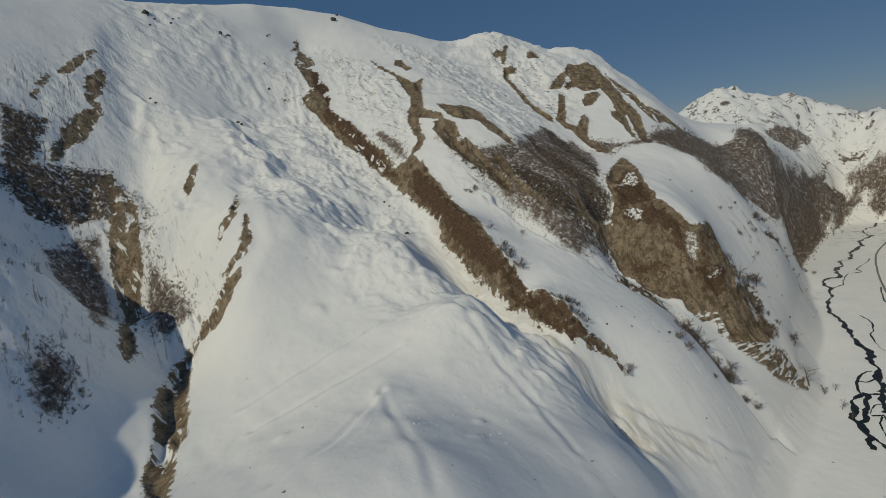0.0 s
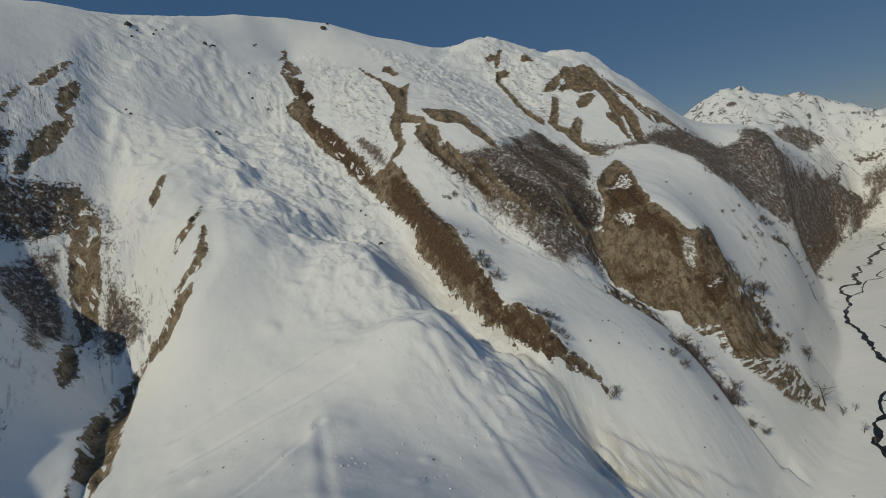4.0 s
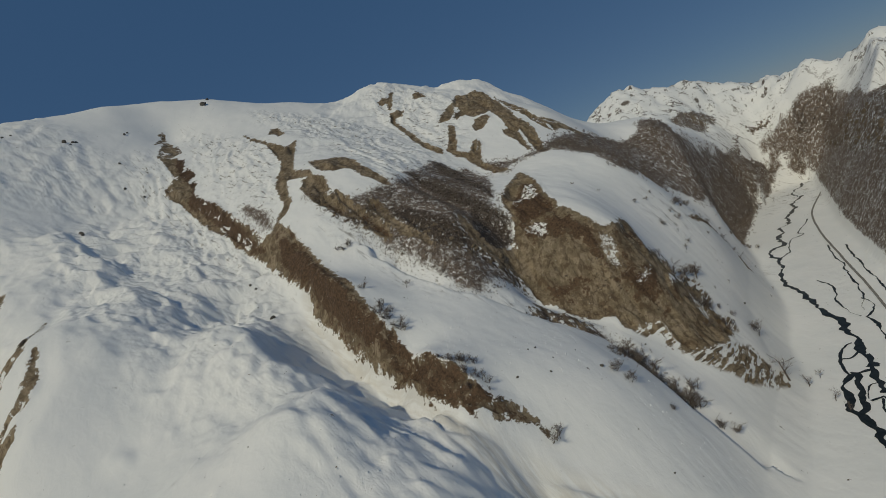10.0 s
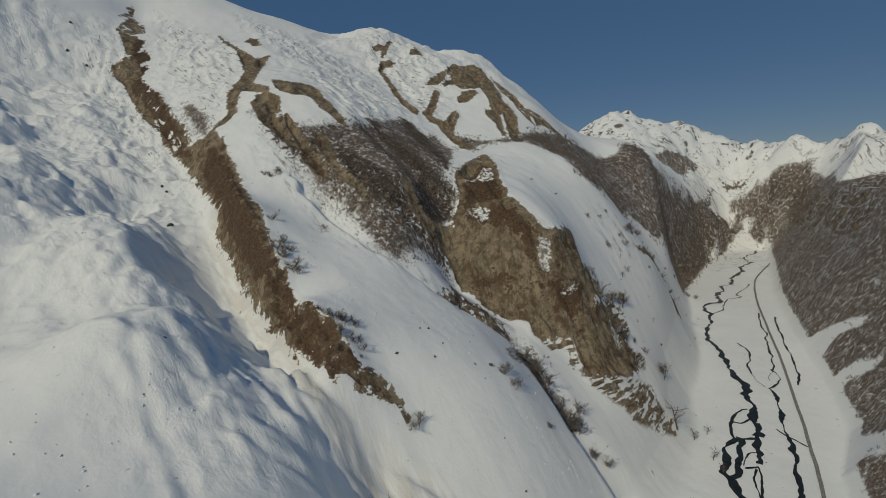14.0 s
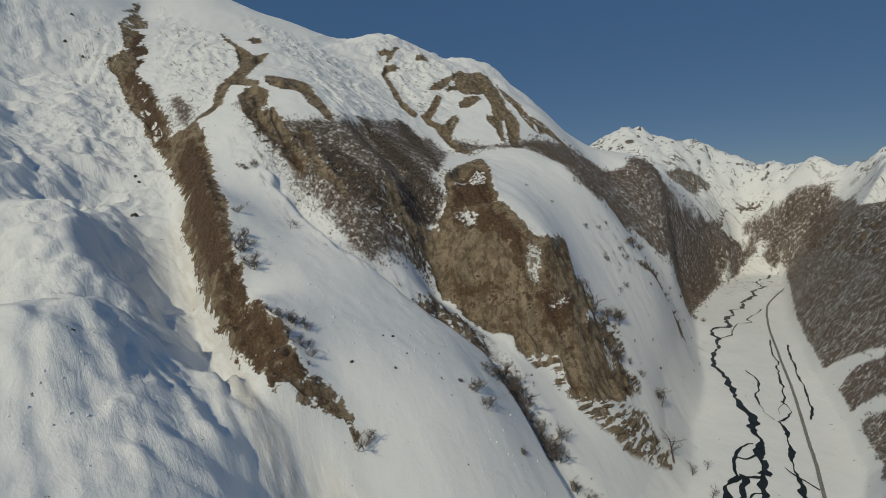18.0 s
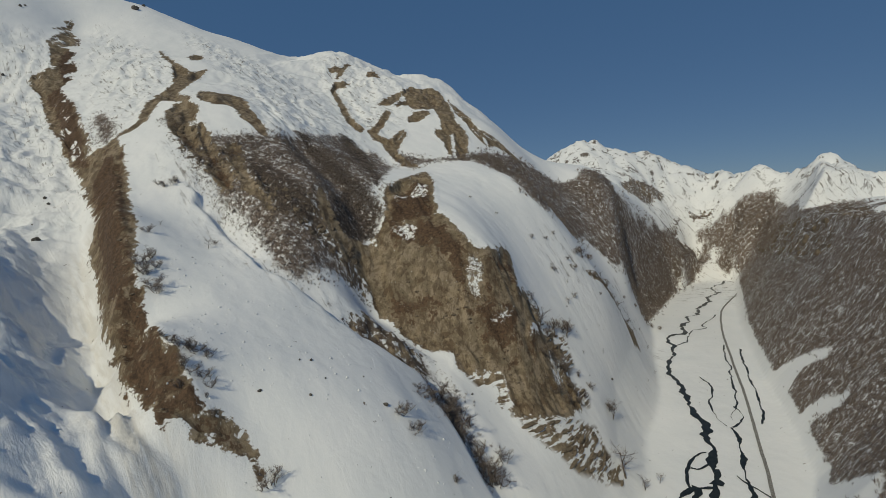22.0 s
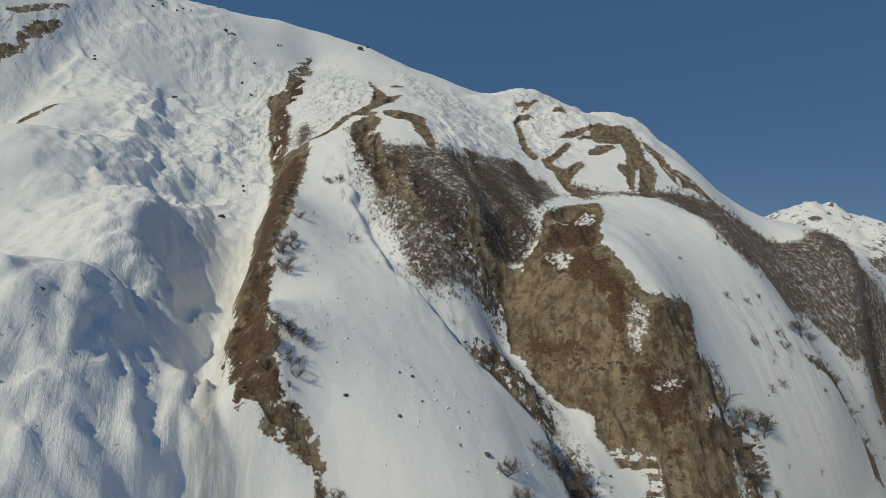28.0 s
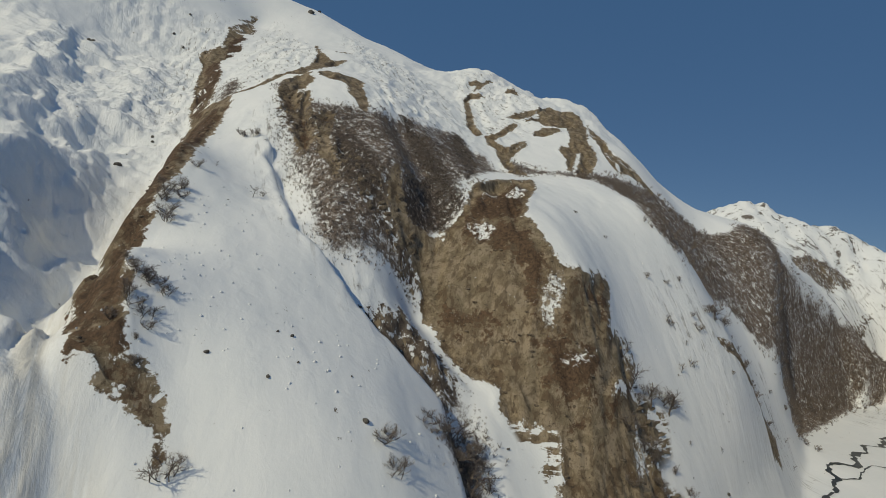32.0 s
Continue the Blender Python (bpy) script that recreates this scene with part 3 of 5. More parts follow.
COVER['rock', 'west_rock'] = [(-762, 345), (-757, 376), (-747, 405), (-714, 452), (-688, 417), (-667, 381), (-681, 360), (-689, 344), (-710, 322), (-735, 326)]
COVER['rock', 'west_rock_b'] = [(-820, 418), (-805, 431), (-786, 448), (-772, 412), (-754, 379), (-741, 335), (-742, 322)]
COVER['ribs', 'flank_face'] = [(-660, 600), (-500, 440), (-385, 345), (-300, 285), (-250, 252), (-200, 215), (-170, 190), (-130, 165), (-50, 180), (-80, 222), (-112, 246), (-172, 312), (-240, 405), (-300, 490), (-420, 620), (-560, 720)]
# shadowed gully edge under thick brush, its shade painted as dark floor
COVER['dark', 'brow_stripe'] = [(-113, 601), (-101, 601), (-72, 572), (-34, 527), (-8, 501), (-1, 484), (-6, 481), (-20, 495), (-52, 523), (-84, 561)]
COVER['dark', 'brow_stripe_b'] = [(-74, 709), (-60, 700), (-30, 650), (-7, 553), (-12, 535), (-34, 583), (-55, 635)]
COVER['wood', 'brow_stripe'] = [(-113, 601), (-101, 601), (-72, 572), (-34, 527), (-8, 501), (-1, 484), (-6, 481), (-20, 495), (-52, 523), (-84, 561)]
COVER['wood', 'brow_stripe_b'] = [(-74, 709), (-60, 700), (-30, 650), (-7, 553), (-12, 535), (-34, 583), (-55, 635)]
COVER['wood', 'brow_under'] = [(-123, 531), (-109, 577), (-72, 565), (-34, 518), (-8, 487), (-7, 472), (-32, 462), (-51, 460), (-74, 475), (-107, 498)]
COVER['earth', 'upper_join'] = [(-365, 576), (-333, 545), (-307, 530), (-290, 528), (-280, 534), (-252, 496), (-238, 470), (-246, 461), (-279, 490), (-311, 520), (-337, 545)]
COVER['earth', 'brown_peak'] = [(5, 970), (21, 1039), (39, 1040), (68, 1059), (87, 1035), (98, 973), (99, 838), (110, 806), (114, 780), (105, 716), (97, 677), (88, 682), (91, 740), (92, 788), (85, 776), (82, 692), (78, 696), (74, 743), (62, 772), (63, 792), (74, 792), (74, 829), (67, 892), (51, 880), (31, 876), (18, 906), (0, 891), (-7, 903), (2, 929), (17, 954)]
COVER['earth', 'peak_arm'] = [(22, 815), (19, 831), (31, 862), (48, 870), (59, 860), (46, 835), (34, 820)]
COVER['earth', 'peak_side'] = [(100, 1015), (117, 936), (132, 839), (150, 830), (170, 828), (189, 817), (202, 814), (191, 803), (174, 802), (158, 796), (146, 777), (135, 790), (126, 805), (120, 833), (108, 869)]
COVER['earth', 'peak_left'] = [(-37, 904), (-26, 933), (-10, 965), (5, 985), (2, 943), (-14, 903)]
COVER['earth', 'peak_foot'] = [(-17, 716), (-5, 741), (7, 772), (14, 778), (6, 744), (-3, 722), (3, 700), (16, 675), (36, 642), (13, 653), (-4, 691)]
COVER['earth', 'upper_a'] = [(-565, 849), (-588, 892), (-585, 916), (-603, 954), (-583, 938), (-565, 891), (-555, 855), (-552, 839)]
COVER['earth', 'upper_b'] = [(-551, 870), (-571, 914), (-566, 923), (-544, 887)]
COVER['earth', 'upper_c'] = [(-522, 790), (-552, 833), (-555, 855), (-542, 861), (-535, 842), (-522, 842), (-513, 806), (-513, 790)]
COVER['earth', 'upper_d'] = [(-511, 732), (-528, 759), (-519, 773), (-514, 798), (-499, 808), (-485, 786), (-493, 777), (-489, 758), (-481, 764), (-471, 760), (-473, 744), (-469, 726), (-457, 703), (-469, 706), (-485, 715), (-497, 720)]
COVER['earth', 'upper_e'] = [(-487, 715), (-471, 722), (-429, 681), (-413, 668), (-364, 603), (-333, 570), (-309, 535), (-351, 564), (-405, 620), (-433, 651)]
COVER['earth', 'neck_curve'] = [(-280, 533), (-279, 548), (-272, 553), (-274, 571), (-294, 619), (-298, 644), (-298, 673), (-301, 708), (-325, 759), (-343, 793), (-344, 806), (-322, 787), (-310, 777), (-300, 788), (-294, 794), (-290, 748), (-283, 706), (-276, 663), (-279, 644), (-278, 618), (-274, 596), (-262, 562), (-264, 549), (-268, 538)]
COVER['earth', 'brow_arc'] = [(-229, 613), (-252, 680), (-212, 633), (-212, 677), (-194, 665), (-163, 601), (-147, 575), (-133, 550), (-138, 547), (-149, 561), (-164, 571), (-176, 593), (-187, 596), (-202, 594), (-215, 600)]
COVER['earth', 'brow_body'] = [(-229, 540), (-243, 573), (-249, 600), (-237, 604), (-218, 587), (-210, 573), (-213, 561), (-215, 555), (-209, 546), (-197, 534), (-184, 515), (-180, 500), (-192, 507), (-208, 523), (-218, 529)]
COVER['mottle', 'wedge_snow'] = [(73, 447), (85, 449), (92, 444), (92, 435), (86, 427), (87, 420), (78, 423), (72, 428), (68, 435)]
COVER['mottle', 'ledge_snow'] = [(87, 420), (117, 439), (119, 431), (106, 417), (93, 415), (88, 416)]
COVER['mottle', 'crown_snow'] = [(2, 468), (18, 482), (34, 466), (31, 456), (17, 454)]
COVER['mottle', 'belt_snow'] = [(30, 434), (44, 435), (47, 429), (34, 430)]
COVER['mottle', 'foot_snow'] = [(140, 432), (169, 458), (160, 428), (142, 409), (139, 418)]
COVER['turf', 'shoulder'] = [(50, 463), (73, 450), (72, 435), (67, 431), (56, 442), (44, 450)]
COVER['turf', 'bare_belt'] = [(7, 433), (47, 428), (62, 419), (46, 423), (18, 423), (7, 428)]
COVER['turf', 'right_belt'] = [(70, 423), (85, 419), (119, 428), (111, 413), (91, 413), (82, 416)]
COVER['wood', 'ravine_upper'] = [(-156, 539), (-132, 558), (-106, 605), (-65, 679), (-20, 691), (9, 648), (2, 549), (-6, 525), (-9, 493), (-16, 463), (-32, 463), (-51, 461), (-77, 486), (-119, 518)]
COVER['wood', 'ravine_edge'] = [(-209, 503), (-167, 472), (-139, 452), (-104, 424), (-66, 402), (-42, 411), (-28, 430), (-26, 419), (-55, 394), (-98, 407), (-140, 442), (-182, 470)]
COVER['earth', 'ravine_rib'] = [(-60, 465), (-56, 472), (-48, 455), (-36, 448), (-27, 442), (-35, 435), (-45, 441), (-55, 447)]
COVER['earth', 'ravine_rib_b'] = [(-35, 449), (-13, 465), (-6, 462), (-5, 445), (-14, 438), (-25, 441), (-33, 440)]
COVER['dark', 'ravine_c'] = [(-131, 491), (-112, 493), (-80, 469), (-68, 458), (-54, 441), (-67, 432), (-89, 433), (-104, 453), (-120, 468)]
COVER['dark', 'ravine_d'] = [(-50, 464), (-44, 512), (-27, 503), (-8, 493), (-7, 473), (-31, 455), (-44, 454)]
COVER['earth', 'brow_left'] = [(-200, 535), (-184, 532), (-163, 493), (-136, 460), (-140, 458), (-165, 477), (-170, 496)]
COVER['earth', 'spur_tip'] = [(-251, 581), (-228, 592), (-206, 555), (-218, 551), (-191, 522), (-190, 510), (-210, 529), (-230, 546)]
COVER['turf', 'bank_body'] = [(-285, 530), (-240, 473), (-193, 389), (-164, 350), (-147, 317), (-134, 304), (-107, 269), (-93, 256), (-88, 247), (-67, 253), (-94, 243), (-121, 265), (-147, 303), (-172, 329), (-208, 381), (-235, 423), (-274, 478)]
COVER['strata', 'strata'] = [(105, 375), (156, 401), (182, 416), (186, 407), (200, 409), (198, 395), (172, 380), (148, 367), (125, 368), (110, 369)]
COVER['strata', 'mottle_side'] = [(142, 456), (172, 472), (174, 456), (160, 431), (183, 441), (179, 428), (163, 419), (153, 432), (147, 448)]
COVER['strata', 'mottle_foot'] = [(62, 392), (97, 399), (99, 375), (85, 379), (75, 385)]
COVER['rock', 'ravine_rock'] = [(-240, 563), (-225, 572), (-193, 533), (-176, 506), (-153, 513), (-139, 492), (-113, 482), (-88, 461), (-67, 458), (-48, 456), (-31, 452), (-19, 448), (-15, 438), (-15, 431), (-29, 424), (-47, 427), (-64, 426), (-84, 433), (-106, 446), (-125, 464), (-141, 467), (-161, 483), (-173, 481), (-201, 506), (-222, 533)]
COVER['rock', 'far_rock_a'] = [(571, 1266), (629, 1301), (696, 1329), (724, 1320), (612, 1219), (575, 1235)]
COVER['rock', 'far_rock_b'] = [(606, 1206), (656, 1189), (747, 1284), (666, 1168), (634, 1176)]
COVER['rock', 'far_rock_c'] = [(766, 1289), (814, 1278), (846, 1253), (820, 1261), (780, 1272)]
COVER['rock', 'east_crag'] = [(847, 1126), (859, 1078), (776, 896), (647, 685), (602, 649), (638, 754), (743, 952)]
COVER['rock', 'east_ledge'] = [(813, 940), (885, 929), (737, 717), (593, 575), (635, 655), (712, 787)]
# shade on the second gully's brushy bank, painted in as dark rock
COVER['rock', 'shade_bank'] = [(-29, 372), (-15, 398), (8, 403), (34, 387), (29, 363), (4, 359), (-16, 362)]
COVER['wood', 'ravine_brush'] = [(-248, 554), (-238, 575), (-181, 534), (-161, 543), (-128, 553), (-99, 588), (-73, 585), (-44, 538), (-19, 503), (-8, 488), (-5, 474), (-11, 462), (-15, 438), (-10, 431), (-24, 414), (-37, 405), (-48, 395), (-59, 380), (-73, 378), (-88, 391), (-110, 417), (-133, 436), (-151, 448), (-168, 464), (-194, 494), (-222, 524)]
COVER['wood', 'pocket_brush'] = [(-368, 621), (-344, 633), (-298, 583), (-270, 522), (-287, 520), (-310, 539), (-335, 575)]
COVER['wood', 'brow_brush'] = [(-128, 553), (-76, 720), (-50, 688), (-9, 594), (4, 556), (-5, 516), (-44, 538), (-99, 588)]
COVER['wood', 'knoll_brush'] = [(-12, 705), (20, 693), (66, 681), (118, 711), (158, 747), (159, 672), (118, 661), (95, 664), (48, 652), (18, 619), (0, 676)]
COVER['wood', 'cliff_wedge'] = [(68, 443), (83, 445), (88, 435), (85, 425), (79, 421), (73, 427), (67, 434)]
COVER['wood', 'gully_brush'] = [(26, 357), (47, 383), (64, 374), (68, 349), (81, 335), (84, 328), (69, 316), (57, 328), (41, 328), (26, 327)]
COVER['wood', 'far_forest'] = [(91, 692), (116, 653), (162, 593), (194, 588), (294, 743), (355, 756), (400, 790), (440, 850), (492, 935), (600, 1050), (673, 1131), (645, 1143), (526, 1060), (420, 990), (350, 950), (328, 909), (250, 860), (183, 813), (120, 740)]
COVER['wood', 'far_brown'] = [(682, 1171), (777, 1267), (839, 1242), (875, 1208), (922, 1153), (895, 1037), (808, 962), (813, 1012), (834, 1089), (832, 1185), (789, 1212), (761, 1241)]
COVER['wood', 'brow_row'] = [(-93, 592), (-86, 611), (-43, 541), (-11, 510), (-1, 494), (-10, 491), (-33, 507), (-63, 537)]
COVER['wood', 'brow_row_b'] = [(-87, 680), (-60, 667), (-23, 560), (-27, 538), (-50, 580)]
COVER['wood', 'far_brown_b'] = [(760, 1223), (800, 1233), (858, 1202), (924, 1148), (810, 1014), (840, 1137), (807, 1193), (769, 1211)]
COVER['wood', 'far_forest_b'] = [(460, 988), (604, 1150), (649, 1148), (731, 1188), (765, 1189), (725, 1165), (605, 1064), (565, 1046)]
# the same shaded strip, darkened further by brush floor
COVER['wood', 'gully_shade'] = [(-16, 402), (-4, 409), (25, 402), (49, 382), (55, 376), (44, 367), (23, 363), (-2, 375), (-14, 377)]
COVER['wood', 'head_left'] = [(373, 819), (628, 1135), (743, 1183), (654, 1103), (508, 926), (517, 979), (476, 977)]
COVER['wood', 'head_brown'] = [(680, 1161), (835, 1214), (885, 1164), (911, 1128), (787, 997), (811, 1126), (768, 1208)]
COVER['wood', 'head_mid'] = [(663, 1179), (817, 1260), (786, 1183), (743, 1201), (676, 1154)]
COVER['turf', 'upper_all'] = [(-579, 949), (-549, 911), (-503, 841), (-479, 784), (-449, 749), (-419, 700), (-407, 664), (-368, 615), (-340, 576), (-318, 542), (-302, 523), (-313, 520), (-335, 543), (-362, 573), (-397, 616), (-435, 666), (-478, 706), (-477, 722), (-480, 748), (-506, 779), (-534, 821), (-545, 854), (-560, 897)]
COVER['turf', 'bank_right'] = [(-263, 515), (-214, 435), (-161, 345), (-140, 319), (-120, 287), (-99, 272), (-87, 259), (-73, 255), (-52, 250), (-64, 251), (-79, 247), (-94, 251), (-109, 261), (-119, 273), (-141, 306), (-151, 317), (-168, 346), (-198, 392), (-247, 468)]
COVER['ribs', 'west_band'] = [(-798, 607), (-784, 678), (-722, 662), (-632, 529), (-602, 453), (-485, 316), (-454, 271), (-495, 284), (-573, 369), (-675, 470), (-715, 463), (-759, 546)]
COVER['ribs', 'west_hollow'] = [(-666, 705), (-623, 721), (-540, 626), (-453, 509), (-462, 492), (-531, 549), (-611, 631)]
COVER['ribs', 'upper_flank'] = [(-635, 843), (-561, 840), (-437, 689), (-300, 518), (-325, 520), (-431, 632), (-586, 767)]
COVER['ribs', 'flank'] = [(-696, 782), (-588, 764), (-469, 674), (-322, 537), (-250, 428), (-184, 332), (-104, 224), (-90, 212), (-133, 173), (-162, 233), (-234, 288), (-406, 470), (-522, 551)]
COVER['sparse', 'west_wood_c'] = [(-839, 415), (-802, 451), (-722, 445), (-562, 344), (-479, 265), (-496, 247), (-509, 209), (-628, 300), (-684, 316), (-719, 308), (-773, 340)]
COVER['sparse', 'west_low'] = [(-729, 259), (-701, 288), (-652, 290), (-531, 196), (-493, 135), (-489, 93), (-502, 73)]
COVER['sparse', 'head_floor'] = [(661, 1120), (797, 1193), (819, 1111), (656, 891), (688, 1022), (581, 987)]
COVER['sparse', 'pocket'] = [(-573, 987), (-412, 901), (-311, 729), (-288, 628), (-297, 589), (-362, 649), (-446, 758)]
COVER['sparse', 'brow'] = [(-335, 1015), (-162, 947), (-61, 725), (-11, 641), (-83, 653), (-130, 560), (-216, 726)]
COVER['sparse', 'gully_side'] = [(-533, 754), (-427, 646), (-309, 524), (-258, 450), (-305, 475), (-389, 542), (-534, 710)]
COVER['sparse', 'summit'] = [(-197, 1162), (-97, 1201), (-16, 1095), (6, 872), (-12, 742), (-56, 777), (-121, 954)]
COVER['sparse', 'right_slope'] = [(167, 537), (272, 686), (332, 727), (389, 716), (314, 619), (260, 582), (199, 528)]
COVER['sparse', 'west_top'] = [(-865, 476), (-837, 530), (-826, 630), (-760, 541), (-750, 431), (-791, 388)]
COVER['sparse', 'far_left'] = [(-619, 819), (-606, 873), (-528, 813), (-476, 713), (-501, 704), (-573, 748)]
COVER['sparse', 'upper_mid'] = [(-437, 1060), (-308, 1031), (-166, 972), (-54, 745), (-83, 653), (-193, 757), (-275, 809), (-405, 1003)]
COVER['sparse', 'under_peak'] = [(-187, 1106), (-95, 1181), (8, 1048), (-13, 765), (-64, 770), (-141, 943)]
COVER['sparse', 'second_side'] = [(-212, 507), (-145, 446), (-86, 392), (-43, 384), (-9, 379), (-12, 355), (-50, 375), (-93, 382), (-152, 433), (-211, 491)]
COVER['sparse', 'west_edge'] = [(-700, 467), (-609, 404), (-483, 290), (-449, 249), (-484, 235), (-508, 237), (-589, 338)]
COVER['sparse', 'far_head'] = [(557, 1298), (718, 1334), (846, 1253), (768, 1253), (644, 1167), (575, 1204)]
COVER['sparse', 'far_shelf'] = [(935, 1191), (951, 1090), (975, 953), (870, 848), (831, 948), (926, 1141)]
COVER['bare', 'east_snow_a'] = [(461, 601), (478, 575), (479, 543), (474, 504), (472, 534), (461, 536), (438, 533), (397, 486), (404, 482), (427, 474), (426, 434), (418, 462), (400, 455), (403, 469), (412, 509)]
COVER['bare', 'east_snow_b'] = [(397, 458), (366, 402), (354, 376), (343, 336), (336, 314), (328, 306), (328, 334), (325, 347), (349, 388)]
COVER['dirty', 'fan'] = [(-154, 302), (-118, 258), (-84, 236), (-60, 231), (-16, 225), (11, 224), (17, 217), (-65, 166), (-79, 206), (-97, 220), (-126, 245)]
COVER['dirty', 'debris'] = [(-241, 433), (-225, 412), (-236, 410), (-217, 382), (-196, 357), (-163, 311), (-136, 277), (-115, 257), (-87, 234), (-74, 227), (-87, 217), (-95, 222), (-119, 243), (-162, 299), (-197, 345), (-222, 378), (-241, 406), (-238, 420)]
COVER['rills', 'west_mid'] = [(-920, 768), (-825, 910), (-690, 851), (-541, 758), (-541, 645), (-649, 706), (-748, 660), (-802, 623)]
GULLIES = {
    "avalanche_gully": [(-275, 467), (-256, 437), (-242, 406), (-219, 373), (-198, 348), (-168, 311), (-137, 275), (-110, 245), (-91, 232), (-78, 226)],
    "second_gully": [(-155, 444), (-132, 430), (-84, 382), (-54, 377), (-29, 366), (-12, 364), (8, 361), (33, 366), (47, 347), (61, 330), (73, 315), (89, 306), (103, 301)],
    "west_gully": [(-506, 439), (-412, 294), (-416, 250), (-461, 243), (-468, 211), (-427, 145), (-415, 125)],
    "west_hollow": [(-811, 656), (-755, 575), (-707, 513), (-619, 413), (-556, 350), (-504, 286)],
    "ravine_gully": [(-95, 566), (-53, 514), (-24, 476), (-14, 444), (-11, 431)],
}
LANES = [[(-164, 236), (-131, 186), (-113, 185), (-91, 187), (-81, 185)], [(-155, 298), (-127, 255), (-105, 225), (-95, 219), (-90, 211), (-79, 206), (-68, 205), (-60, 180)], [(-132, 270), (-113, 237), (-86, 230), (-83, 225), (-80, 216), (-70, 216), (-59, 210), (-50, 194)], [(-127, 268), (-104, 240), (-79, 236), (-74, 232), (-60, 231), (-44, 228), (-20, 225), (16, 227)], [(-74, 232), (-62, 230), (-36, 226), (-10, 217), (13, 215)], [(-20, 225), (40, 236), (87, 266)], [(-80, 232), (-71, 227), (-54, 219), (-40, 199)]]
BARE_TREE = [(211, 450, 21.5), (200, 403, 34.1), (142, 450, 24.9), (158, 462, 24.1), (175, 476, 24.5), (138, 466, 14.1), (-129, 388, 9.7), (-166, 393, 6.1), (218, 401, 18.1), (236, 410, 13.7), (220, 372, 15.1), (219, 354, 11.4), (188, 511, 11.2), (177, 533, 10.0)]
BUSH = [(-46, 246, 13.4), (-74, 254, 6.0), (17, 298, 9.7), (26, 294, 9.7), (49, 290, 7.0), (44, 343, 17.3), (51, 340, 18.2), (56, 334, 15.5), (65, 330, 15.6), (69, 324, 17.2), (73, 321, 19.0), (81, 325, 15.8), (86, 338, 12.7), (90, 314, 11.4), (100, 316, 11.7), (219, 579, 11.2), (230, 591, 13.0), (209, 555, 9.2), (241, 598, 9.9), (271, 614, 10.0), (30, 332, 11.6), (39, 345, 14.7)]
BANK_BUSH = [(-151, 337, 11.1), (-144, 329, 12.1), (-137, 324, 10.1), (-133, 322, 9.2), (-150, 348, 9.1), (-142, 341, 8.0), (-96, 272, 8.5), (-92, 274, 9.2), (-88, 275, 8.5), (-83, 276, 7.1), (-91, 264, 8.9), (-86, 263, 8.9), (-81, 264, 7.5), (-90, 257, 6.8), (-78, 263, 6.1), (-101, 274, 6.4), (-107, 276, 5.1), (141, 430, 14.2), (153, 435, 14.6), (158, 434, 13.6), (142, 410, 11.8), (155, 412, 9.9), (167, 427, 10.4), (-167, 375, 7.8), (-184, 453, 8.2), (-190, 449, 8.2)]
SLOPE_BUSH = [(158, 547, 6.7), (191, 575, 6.6), (202, 559, 6.5), (227, 588, 8.4), (243, 604, 10.2), (180, 533, 8.0), (198, 524, 8.0), (239, 575, 6.6), (249, 579, 6.7), (282, 609, 8.5), (229, 584, 6.8), (309, 642, 9.0), (319, 649, 8.3), (426, 823, 10.7), (437, 826, 10.9), (445, 814, 9.7), (301, 801, 7.6), (90, 544, 4.2), (118, 541, 3.9), (177, 481, 13.3), (168, 474, 15.2), (156, 465, 13.3), (148, 452, 10.6), (208, 453, 15.3), (189, 448, 9.4), (177, 432, 8.8), (163, 430, 9.4), (169, 422, 9.5), (176, 447, 7.9), (241, 559, 5.7), (178, 561, 5.6), (294, 654, 6.5), (303, 697, 7.5), (344, 728, 7.2), (376, 758, 8.7), (452, 891, 10.4), (488, 926, 11.0), (-185, 457, 7.9), (-196, 452, 6.8), (-128, 396, 6.1), (-78, 258, 4.4), (18, 302, 6.7), (27, 299, 6.1), (44, 362, 8.9), (52, 361, 10.7), (59, 357, 10.6), (63, 350, 9.7)]
VALLEY_TREE = [(407, 807, 15.3), (510, 978, 18.7), (546, 1012, 19.5), (582, 1042, 20.2), (612, 1059, 17.7), (636, 1067, 18.0), (661, 1075, 15.2), (522, 984, 16.2), (560, 1018, 16.9), (289, 632, 10.0), (285, 605, 7.4), (258, 602, 9.0), (250, 598, 7.4), (361, 713, 9.7), (194, 533, 6.6), (366, 697, 8.7), (340, 624, 7.9), (308, 577, 5.7), (223, 505, 6.2), (192, 477, 5.4)]
BOULDER = [(-274, 411, 6.6), (-317, 481, 4.9), (-309, 474, 4.1), (-57, 273, 2.8), (-32, 281, 2.4), (-36, 303, 2.6), (-26, 294, 1.8), (8, 298, 4.1), (-42, 300, 1.8), (228, 495, 4.1), (-6, 309, 1.5), (68, 376, 2.4), (143, 385, 3.1)]
RIDGE_ROCK = [(-835, 768, 17.6), (-549, 1078, 18.1), (-721, 834, 11.6), (-710, 840, 8.7), (-792, 778, 7.2), (-659, 919, 7.5), (-812, 742, 7.1)]
